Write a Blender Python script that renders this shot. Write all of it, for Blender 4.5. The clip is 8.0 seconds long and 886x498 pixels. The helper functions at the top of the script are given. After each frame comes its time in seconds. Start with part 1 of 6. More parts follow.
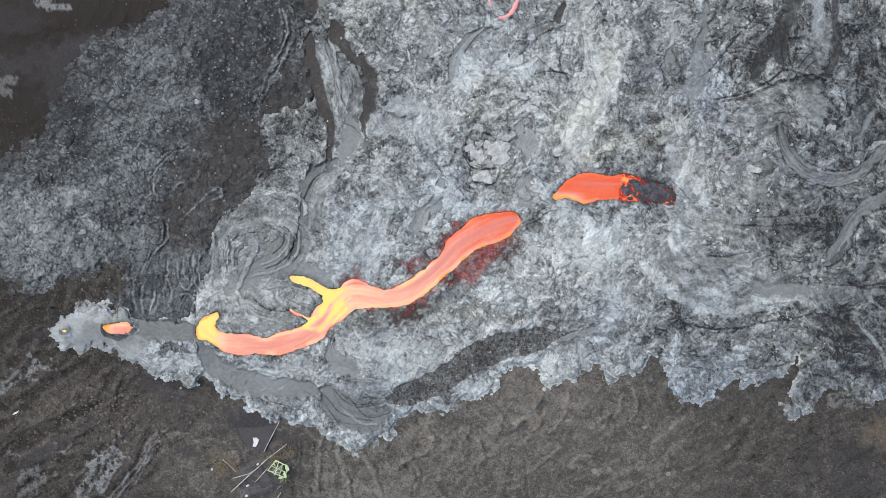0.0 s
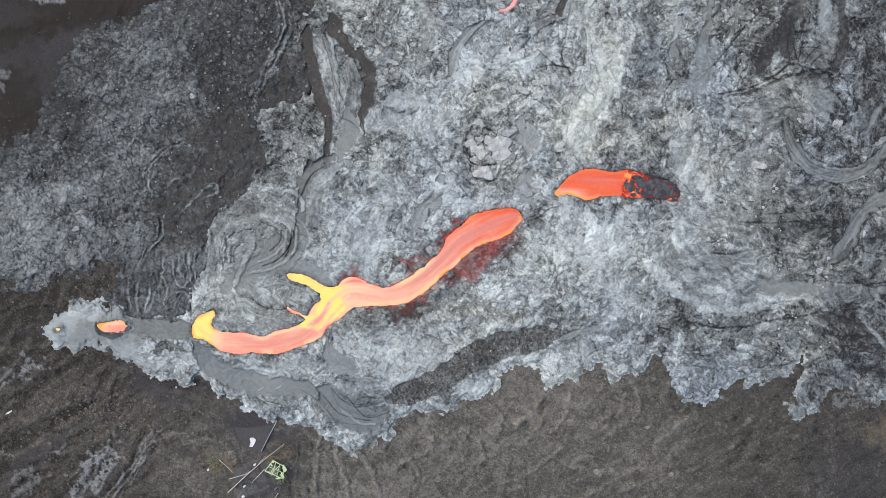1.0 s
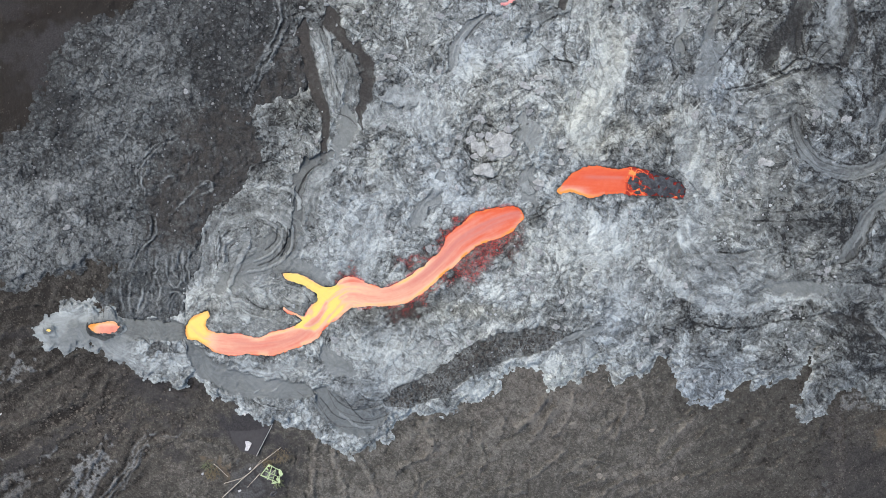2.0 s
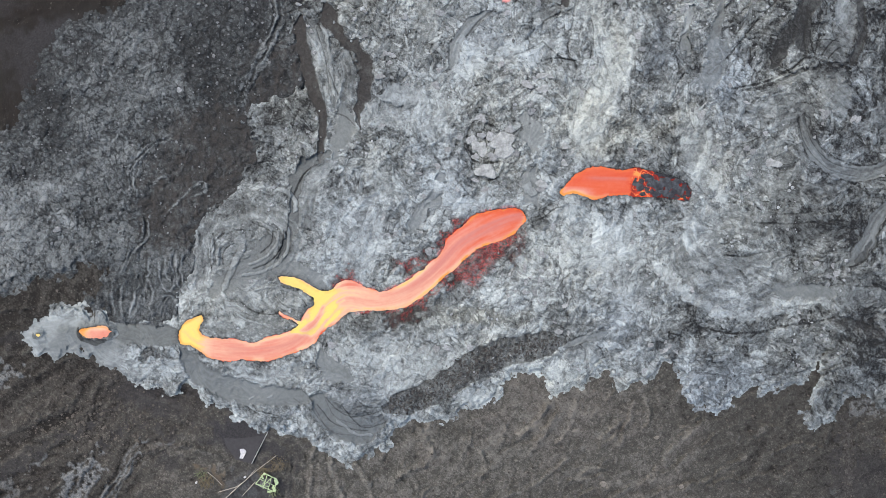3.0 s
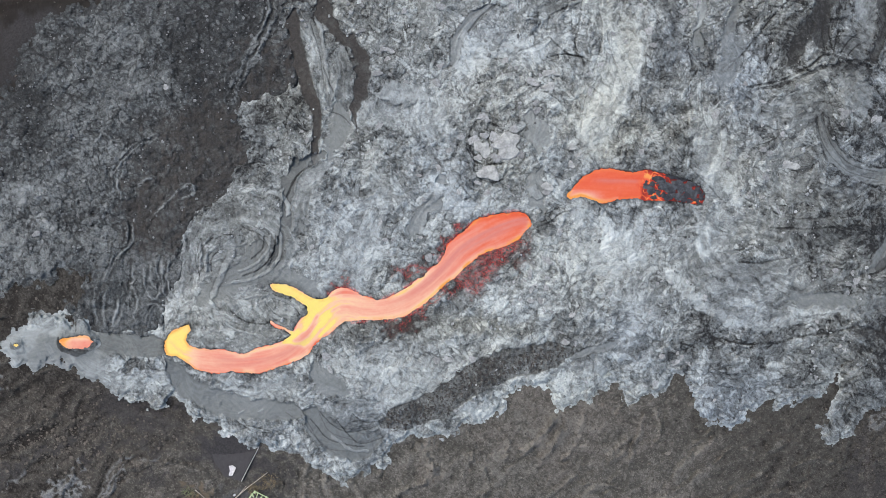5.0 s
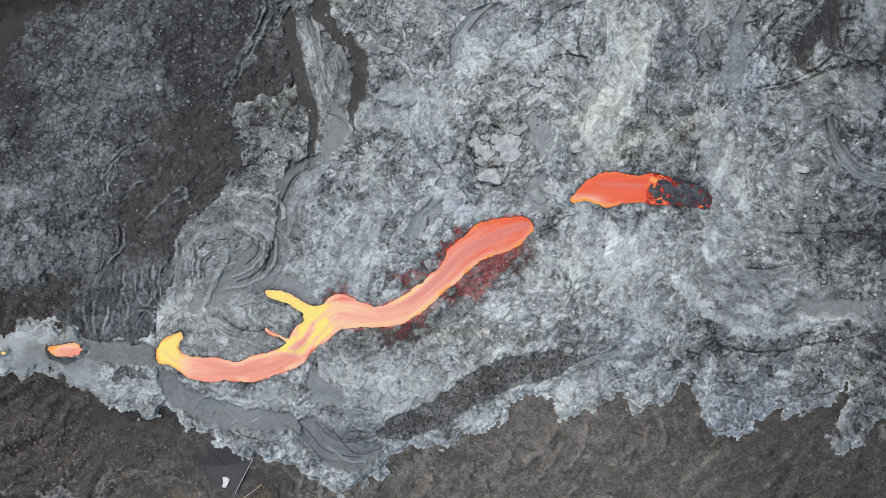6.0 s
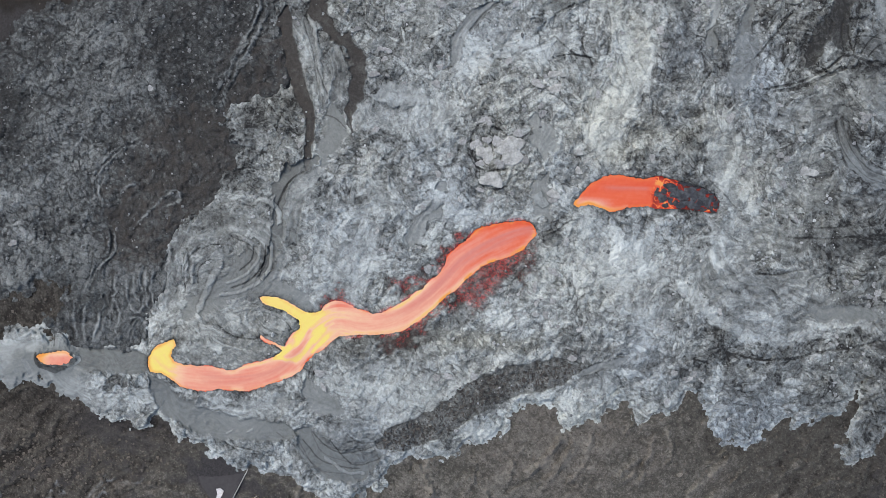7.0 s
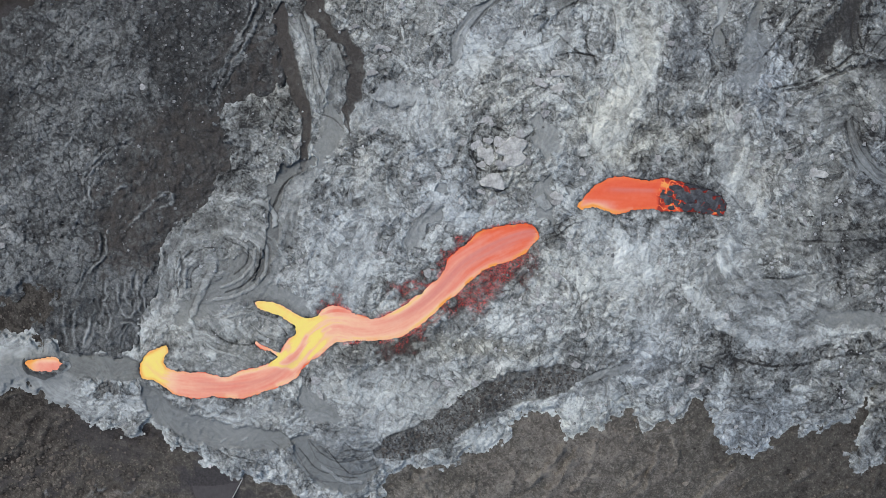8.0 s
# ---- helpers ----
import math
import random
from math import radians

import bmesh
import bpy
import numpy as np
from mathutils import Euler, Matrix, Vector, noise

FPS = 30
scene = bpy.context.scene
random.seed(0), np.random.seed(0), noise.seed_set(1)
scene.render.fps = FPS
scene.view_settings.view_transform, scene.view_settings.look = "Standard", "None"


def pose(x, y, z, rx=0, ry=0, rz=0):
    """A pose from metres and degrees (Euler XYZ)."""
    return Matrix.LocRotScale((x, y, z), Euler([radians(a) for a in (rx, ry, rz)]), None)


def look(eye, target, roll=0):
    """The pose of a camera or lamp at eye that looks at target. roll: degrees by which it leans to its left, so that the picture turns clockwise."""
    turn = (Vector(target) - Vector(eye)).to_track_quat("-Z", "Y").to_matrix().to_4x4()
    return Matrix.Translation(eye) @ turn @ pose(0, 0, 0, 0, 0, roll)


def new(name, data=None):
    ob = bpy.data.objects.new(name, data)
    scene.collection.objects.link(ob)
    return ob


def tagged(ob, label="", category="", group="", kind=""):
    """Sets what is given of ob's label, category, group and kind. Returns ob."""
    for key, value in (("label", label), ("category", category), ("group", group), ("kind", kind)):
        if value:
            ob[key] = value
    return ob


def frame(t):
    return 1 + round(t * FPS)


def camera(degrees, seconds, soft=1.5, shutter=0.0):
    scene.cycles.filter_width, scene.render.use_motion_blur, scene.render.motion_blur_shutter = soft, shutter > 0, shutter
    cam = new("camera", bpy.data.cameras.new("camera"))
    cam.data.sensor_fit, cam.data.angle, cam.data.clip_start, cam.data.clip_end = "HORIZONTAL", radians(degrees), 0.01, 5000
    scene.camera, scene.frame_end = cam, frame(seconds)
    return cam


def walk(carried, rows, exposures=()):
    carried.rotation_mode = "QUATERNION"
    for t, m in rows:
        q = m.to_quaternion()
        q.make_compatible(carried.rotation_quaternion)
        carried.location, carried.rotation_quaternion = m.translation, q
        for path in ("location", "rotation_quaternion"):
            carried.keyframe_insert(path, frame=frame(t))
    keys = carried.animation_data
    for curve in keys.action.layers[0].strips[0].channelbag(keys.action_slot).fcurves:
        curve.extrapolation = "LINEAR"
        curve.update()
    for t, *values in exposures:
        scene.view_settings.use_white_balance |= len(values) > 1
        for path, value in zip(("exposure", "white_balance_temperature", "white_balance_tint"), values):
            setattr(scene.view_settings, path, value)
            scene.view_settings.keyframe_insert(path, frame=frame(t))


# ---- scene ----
FOV = 73.0
START_HEIGHT = 106.0
cam = camera(FOV, 8.0, soft=0.8)
# seconds, place in metres, small turns in degrees from looking straight down
ROWS = [
    (0.0, 0.000, 0.000, 106.000, 0.000, 0.000, 0.000),
    (0.5, -0.024, 0.015, 105.164, -0.126, -0.015, 0.017),
    (1.0, -0.029, -0.051, 104.266, -0.239, -0.036, 0.021),
    (1.5, -0.078, -0.167, 103.110, -0.309, -0.071, 0.017),
    (3.0, -0.431, 0.300, 99.364, -0.280, -0.280, 0.044),
    (3.5, -0.543, 0.547, 98.120, -0.256, -0.342, 0.047),
    (4.0, -0.696, 0.745, 96.884, -0.233, -0.406, 0.080),
    (4.5, -0.819, 0.846, 95.641, -0.208, -0.468, 0.095),
    (6.0, -1.085, 1.532, 91.869, 0.010, -0.667, 0.147),
    (6.5, -1.161, 1.889, 90.602, 0.058, -0.715, 0.148),
    (7.0, -1.269, 2.209, 89.452, 0.069, -0.786, 0.162),
    (7.5, -1.368, 2.441, 88.250, 0.051, -0.865, 0.187),
    (8.0, -1.518, 2.758, 87.153, 0.033, -0.960, 0.176),
]
walk(cam, [(t, pose(x, y, z, rx, ry, rz)) for t, x, y, z, rx, ry, rz in ROWS], exposures=[(0.0, 0.43), (3.0, 0.36), (6.0, 0.25), (8.0, 0.14)])

# ---- world and sun: a bright overcast day ----
world = bpy.data.worlds.new("sky")
scene.world = world
world.use_nodes = True
wn = world.node_tree.nodes
sky = wn.new("ShaderNodeTexSky")
sky.sky_type, sky.sun_disc = "NISHITA", False
sky.sun_elevation, sky.sun_rotation = radians(55), radians(300)
sky.air_density, sky.dust_density, sky.ozone_density = 1.0, 4.0, 1.0
wn["Background"].inputs["Strength"].default_value = 0.15
world.node_tree.links.new(sky.outputs["Color"], wn["Background"].inputs["Color"])
sun_data = bpy.data.lights.new("sun", "SUN")
sun_data.energy, sun_data.angle, sun_data.color = 1.5, radians(30), (1.0, 0.985, 0.96)
sun = new("sun", sun_data)
sun.matrix_world = look((-25, 40, 90), (0, 0, 0))

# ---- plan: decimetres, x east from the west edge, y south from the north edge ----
RELIEF = (2.67, 1.02, 0.24, -6.16, 2.41, -3.90)


def broad(x, y):
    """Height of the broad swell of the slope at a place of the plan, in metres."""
    u, v = np.clip((x - 784) / 800, -1, 1), np.clip((441 - y) / 450, -1, 1)
    a, b, c, d, e, f = RELIEF
    return a + b * u + c * v + d * u * u + e * u * v + f * v * v


def world_xy(x, y, z):
    """Metres for a place of the plan that is drawn as seen from above its middle."""
    k = 1 - z / START_HEIGHT
    return (x - 784) * 0.1 * k, (441 - y) * 0.1 * k


X0, Y0, NX, NY = -60, -60, 1690, 1000
gx, gy = np.meshgrid(np.arange(NX, dtype=np.float32) + X0, np.arange(NY, dtype=np.float32) + Y0)
kx, ky = np.meshgrid(np.fft.rfftfreq(NX), np.fft.fftfreq(NY))
KK = np.hypot(kx, ky)
KK[0, 0] = 1


def rough(seed, longest, shortest, beta=1.0, sx=1.0, sy=1.0):
    """A random field of unit spread with waves between the two lengths (decimetres)."""
    r = np.random.default_rng(seed)
    k = np.hypot(kx * sx, ky * sy)
    k[0, 0] = 1
    amp = np.where((k > 1 / longest) & (k < 1 / shortest), k ** (-beta - 1), 0.0)
    f = np.fft.irfft2(amp * np.exp(2j * np.pi * r.random(KK.shape)), s=(NY, NX)).astype(np.float32)
    return f / f.std()


def sample(f, x, y):
    """Bilinear reading of a field at places of the plan, mirrored past its edges."""
    u = np.abs((x - X0) % (2 * NX - 2) - (NX - 1))
    u = (NX - 1) - u
    v = np.abs((y - Y0) % (2 * NY - 2) - (NY - 1))
    v = (NY - 1) - v
    i, j = np.minimum(u.astype(np.int32), NX - 2), np.minimum(v.astype(np.int32), NY - 2)
    a, b = (u - i).astype(np.float32), (v - j).astype(np.float32)
    flat, k = f.ravel(), j * NX + i
    return (flat[k] * (1 - a) + flat[k + 1] * a) * (1 - b) + (flat[k + NX] * (1 - a) + flat[k + NX + 1] * a) * b


def step(a, b, f):
    t = np.clip((f - a) / (b - a), 0, 1)
    return t * t * (3 - 2 * t)


def pairs(text):
    v = [float(s) for s in text.split()]
    return list(zip(v[0::2], v[1::2]))


def curve_points(pts, gap=4.0, closed=False):
    """A smooth line through the points."""
    p = [np.array(q, float) for q in pts]
    n, out = len(p), []
    for i in range(n if closed else n - 1):
        a, b, c, d = (p[(i + k) % n] if closed else p[min(max(i + k, 0), n - 1)] for k in (-1, 0, 1, 2))
        m = max(1, int(np.hypot(*(c - b)[:2]) / gap))
        for s in range(m):
            t = s / m
            out.append(0.5 * (2 * b + (c - a) * t + (2 * a - 5 * b + 4 * c - d) * t * t + (3 * b - a - 3 * c + d) * t ** 3))
    if not closed:
        out.append(p[-1])
    return np.array(out)


def inside(pts, x, y, gap=7.0):
    """Distance in from a closed smooth outline: positive inside."""
    p = curve_points(pts, gap, True)
    best = np.full(x.shape, 1e9, np.float32)
    odd = np.zeros(x.shape, bool)
    for (ax, ay), (bx, by) in zip(p, np.roll(p, -1, 0)):
        dx, dy = bx - ax, by - ay
        t = np.clip(((x - ax) * dx + (y - ay) * dy) / (dx * dx + dy * dy + 1e-9), 0, 1)
        best = np.minimum(best, (x - ax - t * dx) ** 2 + (y - ay - t * dy) ** 2)
        if ay != by:
            odd ^= ((ay > y) != (by > y)) & (x < ax + (y - ay) * dx / dy)
    return np.where(odd, 1, -1) * np.sqrt(best)


def region(pts, margin=60, coarse=3):
    """The same over the whole plan, worked out on a coarser grid near the outline."""
    a = np.arange(0, NX + coarse, coarse, dtype=np.float32) + X0
    b = np.arange(0, NY + coarse, coarse, dtype=np.float32) + Y0
    cx, cy = np.meshgrid(a, b)
    d = inside(pts, cx, cy)
    u, v = (gx - X0) / coarse, (gy - Y0) / coarse
    i, j = u.astype(np.int32), v.astype(np.int32)
    fu, fv = u - i, v - j
    return ((d[j, i] * (1 - fu) + d[j, i + 1] * fu) * (1 - fv) + (d[j + 1, i] * (1 - fu) + d[j + 1, i + 1] * fu) * fv).astype(np.float32)


def window(pts, pad):
    xs, ys = [p[0] for p in pts], [p[1] for p in pts]
    i0, i1 = max(0, int(min(xs) - pad - X0)), min(NX, int(max(xs) + pad - X0))
    j0, j1 = max(0, int(min(ys) - pad - Y0)), min(NY, int(max(ys) + pad - Y0))
    return slice(j0, j1), slice(i0, i1)


def along(pts, x, y):
    """Side distance (left positive), distance run and direction, from the nearest place of a smooth line."""
    p = curve_points(pts, 6.0)
    best = np.full(x.shape, 1e9, np.float32)
    side, run, ang = (np.zeros(x.shape, np.float32) for _ in range(3))
    total = 0.0
    for (ax, ay), (bx, by) in zip(p[:-1], p[1:]):
        dx, dy = bx - ax, by - ay
        n = math.hypot(dx, dy) + 1e-9
        t = np.clip(((x - ax) * dx + (y - ay) * dy) / (n * n), 0, 1)
        ex, ey = x - ax - t * dx, y - ay - t * dy
        d = ex * ex + ey * ey
        m = d < best
        best = np.where(m, d, best)
        side = np.where(m, np.sign(dx * ey - dy * ex) * np.sqrt(d), side)
        run = np.where(m, total + t * n, run)
        ang = np.where(m, math.atan2(dy, dx), ang)
        total += n
    return side, run, ang, total


# random fields shared by all surfaces
warp_x, warp_y = rough(1, 260, 12, 1.3), rough(2, 260, 12, 1.3)
lobe_x, lobe_y = rough(3, 40, 5, 0.9), rough(4, 40, 5, 0.9)
fine = rough(5, 14, 2.2, 0.1)
grit = rough(6, 5, 2.0, -0.5)
lumps = rough(7, 120, 10, 0.8)
bumps = rough(8, 40, 4, 0.6)
broad_patch = rough(9, 500, 40, 1.2)
strands = rough(10, 24, 3.0, 0.5)
wx, wy = gx + 4.0 * lobe_x, gy + 4.0 * lobe_y

# ---- outlines of the flows ----
SOUTH_EDGE = pairs("92 588 103 608 118 616 150 620 175 608 200 622 215 632 240 640 262 655 290 668 318 676 345 684 355 672 362 660 "
                   "378 680 385 692 410 702 435 716 462 732 480 744 495 740 510 748 525 743 545 752 560 760 580 775 605 788 632 796 655 785 680 775 697 762 695 742")
SOUTH_EDGE += pairs("710 735 740 728 775 727 800 722 815 710 840 700 870 690 880 670 900 650 930 646 955 655 965 686 985 678 1010 668 1035 655 1050 640 "
                    "1070 660 1078 680 1095 665 1120 662 1140 648 1148 632 1165 630 1180 655 1192 690 1205 702 1230 708 1250 712")
SOUTH_EDGE += pairs("1262 695 1280 680 1305 670 1320 686 1340 672 1370 668 1395 652 1405 628 1418 618 1414 660 1402 695 1388 732 1400 738 1425 733 1440 715 "
                    "1455 690 1480 684 1500 690 1530 708 1545 715 1568 704 1640 690")
NORTH_EDGE = pairs("1640 -110 500 -110 508 0 522 40 530 70 536 100 546 150 545 178 500 192 470 205 455 230 470 260 475 290 455 312 "
                   "440 345 425 360 400 375 385 386 378 410 368 432 370 460 360 490 345 515 340 540 334 566 300 566 260 562 235 560 222 545 200 550 190 536 165 540 140 534 128 560 105 570")
new_in = region(SOUTH_EDGE + NORTH_EDGE)
OLD = pairs("310 -110 300 0 190 58 130 120 100 180 60 240 0 290 -110 330 -110 490 0 497 60 508 120 500 170 488 185 475 215 490 195 520 215 548 235 575 360 580 "
            "420 470 560 300 600 100 600 -110")
old_in = region(OLD)
CINDER_STRIP = pairs("560 105 505 108 475 140 450 190 400 198 350 222 332 262 310 310 285 345 270 385 278 425 330 440 400 420 450 380 520 290 520 230 560 190")
strip_in = region(CINDER_STRIP)
MELT_NORTH = pairs("346 580 352 568 366 560 385 551 388 562 381 577 386 586 410 590 440 592 470 598 490 590 520 583 536 576 545 569 534 561 522 557 513 550 508 541 513 545 523 553 536 556 549 563 556 549 563 542 570 535 570 525 550 512 "
                   "516 498 512 489 540 490 566 504 585 512 603 509 612 498 628 494 650 502 670 511 690 512 710 503 730 491")
MELT_SOUTH = pairs("755 471 779 450 792 425 815 405 832 390 850 382 880 376 902 374 920 382 922 395 906 414 890 425 866 434 845 441 825 456 805 476 785 491 770 506 745 526 720 540 "
                   "690 545 650 546 622 552 602 570 584 580 572 601 558 608 540 614 520 622 490 630 460 627 430 629 400 625 382 613 366 603 350 600")
MELT = MELT_NORTH + MELT_SOUTH
EAST_MELT = pairs("977 350 985 337 1005 318 1025 308 1050 306 1080 311 1105 308 1130 313 1160 322 1190 334 1197 345 1190 362 1165 359 1135 357 1115 358 1095 354 1060 355 1040 360 1020 357 1000 350 984 355")
SMALL_MELT = pairs("182 580 195 574 215 571 230 574 235 581 228 588 212 592 198 591 188 587")
VENT = pairs("111 586 113.5 583 117 584 118 587 114.5 588.5")
melt_in = np.maximum.reduce([region(o, coarse=2) for o in (MELT, EAST_MELT, SMALL_MELT, VENT)])

# ---- new grey crust: tone, smoothness, brown dust, glow seams and height, painted by what flowed where ----
tone = 0.03 * broad_patch - 0.19 * step(1260, 1470, gx) + 0.10 * np.exp(-((gx - 800) / 330) ** 2 - ((gy - 480) / 170) ** 2)
smooth = np.zeros_like(gx)
brown = np.zeros_like(gx)
rise = np.zeros_like(gx)
bearing = np.zeros((2, NY, NX), np.float32)
weight = np.full_like(gx, 1e-6)


def blot(x, y, rx, ry, amount):
    """A wide patch of paler or darker deposit with a ragged edge."""
    s = window([(x - rx, y - ry), (x + rx, y + ry)], 1.4 * max(rx, ry))
    d = np.hypot((gx[s] + 22 * warp_x[s] + 7 * lobe_x[s] - x) / rx, (gy[s] + 22 * warp_y[s] + 7 * lobe_y[s] - y) / ry)
    near = 1 - step(0.55, 1.35, d)
    tone[s] += (0.78 if amount > 0 else 0.65) * amount * near
    if amount > 0.1:
        smooth[s] = np.maximum(smooth[s], 0.42 * near)


def guide(x, y, degrees, reach=80):
    s = window([(x, y)], 3 * reach)
    w = np.exp(-((gx[s] - x) ** 2 + (gy[s] - y) ** 2) / (2 * reach * reach))
    bearing[0][s] += w * math.cos(2 * radians(degrees))
    bearing[1][s] += w * math.sin(2 * radians(degrees))
    weight[s] += w


def stroke(kind, width, text, amount=1.0, ragged=1.0):
    """A channel, rope bundle, crack, rubble band or pale smear along a line of the plan."""
    pts = pairs(text)
    widths = width if isinstance(width, tuple) else (width, width)
    width = max(widths)
    s = window(pts, 2.2 * width + 25)
    rag = ragged * min(1.0, width / 14)
    x, y = gx[s] + rag * (3.0 * warp_x[s] + 2.2 * lobe_x[s]), gy[s] + rag * (3.0 * warp_y[s] + 2.2 * lobe_y[s])
    side, run, ang, total = along(pts, x, y)
    half = 0.5 * np.interp(run / total, np.linspace(0, 1, len(widths)), widths) * np.clip(0.35 + 1.3 * np.minimum(run, total - run) / (width + 1), 0.35, 1)
    c = np.abs(side) / half
    near = (1 - (step(0.93, 1.04, c) if kind in ("rubble", "plate") else step(0.8, 1.08, c))) * amount
    g = np.exp(-(c / 1.6) ** 2) * 6
    bearing[0][s] += g * np.cos(2 * ang)
    bearing[1][s] += g * np.sin(2 * ang)
    weight[s] += g
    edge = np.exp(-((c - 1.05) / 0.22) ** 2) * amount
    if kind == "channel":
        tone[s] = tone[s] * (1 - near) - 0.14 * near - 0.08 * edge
        smooth[s] = np.maximum(smooth[s], near)
        rise[s] += -0.25 * near + 0.08 * edge
    elif kind == "dark":
        east = step(900, 1200, x)
        tone[s] = tone[s] * (1 - near) - (0.43 - 0.02 * east) * near
        smooth[s] = np.maximum(smooth[s], (0.80 - 0.08 * east) * near)
        brown[s] = np.maximum(brown[s], (0.40 - 0.32 * east) * near)
        rise[s] += -0.16 * near + 0.03 * edge
    elif kind == "grey":
        tone[s] = tone[s] * (1 - 0.9 * near) - 0.03 * near
        smooth[s] = np.maximum(smooth[s], 0.9 * near)
        rise[s] += -0.12 * near
    elif kind == "ropes":
        wave = np.clip(0.9 * sample(strands, run * 0.10 + pts[0][0], (side + 1.2 * lobe_x[s]) * 1.25 + pts[0][1]), -2, 2)
        tone[s] += near * (0.085 * wave - 0.02)
        smooth[s] = np.maximum(smooth[s], 0.6 * near)
        rise[s] += 0.05 * near * wave
    elif kind == "ribbon":
        wave = np.clip(sample(strands, run * 0.06 + pts[0][0], side * 1.3 + pts[0][1]), -2, 2)
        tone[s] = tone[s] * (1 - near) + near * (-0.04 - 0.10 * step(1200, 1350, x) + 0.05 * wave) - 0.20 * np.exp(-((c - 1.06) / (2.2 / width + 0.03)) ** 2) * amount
        smooth[s] = np.maximum(smooth[s], 0.85 * near)
        rise[s] += near * (0.04 * wave - 0.05)
    elif kind == "crack":
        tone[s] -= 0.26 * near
        rise[s] -= 0.14 * near
    elif kind == "rubble":
        crimp = np.clip(sample(strands, side * 0.22 + pts[0][0], (run + 1.5 * lobe_x[s]) * 1.3 + pts[0][1]), -1.6, 1.6)
        tone[s] = tone[s] * (1 - near) + near * (-0.235 + 0.05 * fine[s] + 0.04 * grit[s] + 0.025 * crimp) - 0.05 * edge
        smooth[s] = np.maximum(smooth[s], 0.5 * near)
        brown[s] = np.maximum(brown[s], 0.18 * near)
        rise[s] += near * (0.05 * fine[s] + 0.06 * crimp - 0.16)
    elif kind == "plate":
        tone[s] = tone[s] * (1 - near) + near * (0.09 + 0.03 * bumps[s] + 0.03 * lumps[s]) - 0.07 * edge
        smooth[s] = np.maximum(smooth[s], 0.65 * near)
        rise[s] += 0.2 * near
    elif kind == "pale":
        tone[s] += 0.19 * near
        smooth[s] = np.maximum(smooth[s], 0.45 * near)
        rise[s] += 0.12 * near
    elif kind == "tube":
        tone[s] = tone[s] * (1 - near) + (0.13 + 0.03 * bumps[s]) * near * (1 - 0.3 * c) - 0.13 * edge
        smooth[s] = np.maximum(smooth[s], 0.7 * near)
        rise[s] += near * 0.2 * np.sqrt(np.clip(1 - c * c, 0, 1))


for g in ((620, 400, 130), (500, 430, 110), (420, 450, 110), (700, 300, 125), (800, 120, 110), (880, 100, 100), (950, 200, 100), (1060, 150, 95),
          (1060, 420, 95), (1190, 420, 90), (1000, 470, 70), (1130, 520, 40), (1250, 470, 25), (1330, 420, 5), (1400, 420, -10), (1280, 560, 10),
          (1400, 600, 5), (1540, 600, 40), (1320, 260, 150), (1440, 310, 10)):
    guide(*g)
for g in ((1500, 200, 110), (1500, 400, 130), (1350, 60, 100), (1230, 130, 115), (800, 580, 160), (700, 640, 150), (850, 560, 150), (600, 660, 30),
          (480, 700, 30), (640, 750, 140), (1000, 620, 170), (1100, 600, 30), (1250, 650, 70), (1400, 700, 110), (900, 330, 60), (750, 480, 150),
          (540, 620, 175), (150, 580, 10), (250, 620, 25)):
    guide(*g)

# wide patches
for b in ((1045, 170, 46, 130, 0.18), (1440, 200, 60, 45, 0.10), (1065, 150, 60, 150, 0.06), (1050, 430, 90, 75, 0.22), (700, 640, 95, 45, 0.20), (640, 420, 85, 70, 0.12), (735, 205, 65, 40, 0.16), (850, 110, 50, 75, 0.14),
          (1230, 300, 55, 55, 0.15), (1185, 400, 25, 55, 0.16), (860, 690, 55, 18, 0.22), (790, 330, 40, 25, 0.14), (930, 330, 30, 35, 0.10), (1110, 480, 60, 35, 0.12),
          (1350, 530, 120, 22, 0.08), (780, 300, 90, 90, 0.06), (900, 520, 150, 60, 0.05), (960, 640, 80, 50, 0.08), (1480, 660, 100, 50, 0.09), (1000, 270, 60, 60, 0.05), (160, 575, 60, 40, 0.20), (300, 648, 60, 26, 0.12), (450, 735, 60, 14, 0.10), (620, 775, 50, 16, 0.10)):
    blot(*b)
for b in ((545, 8, 12, 14, -0.2), (860, 268, 44, 40, -0.12), (1130, 130, 40, 110, -0.10), (674, 150, 16, 60, -0.16), (640, 90, 30, 14, -0.12), (975, 170, 28, 90, -0.08), (1400, 375, 70, 40, -0.12), (1340, 90, 75, 70, -0.20), (1400, 410, 120, 28, -0.20), (1180, 580, 55, 45, -0.20), (1110, 280, 60, 26, -0.16), (840, 545, 70, 20, -0.20), (1520, 620, 60, 24, -0.06),
          (975, 575, 35, 18, -0.22), (560, 230, 22, 30, -0.18), (1500, 560, 60, 22, -0.08), (900, 200, 45, 40, -0.07), (1250, 400, 60, 40, -0.08), (440, 440, 70, 60, -0.06),
          (605, 150, 26, 85, -0.10), (1170, 140, 45, 60, -0.08), (1480, 60, 80, 60, -0.06), (700, 300, 40, 60, -0.07), (520, 250, 40, 70, -0.07), (700, 560, 60, 14, -0.10), (290, 585, 60, 14, -0.10), (512, 250, 34, 60, -0.10)):
    blot(*b)
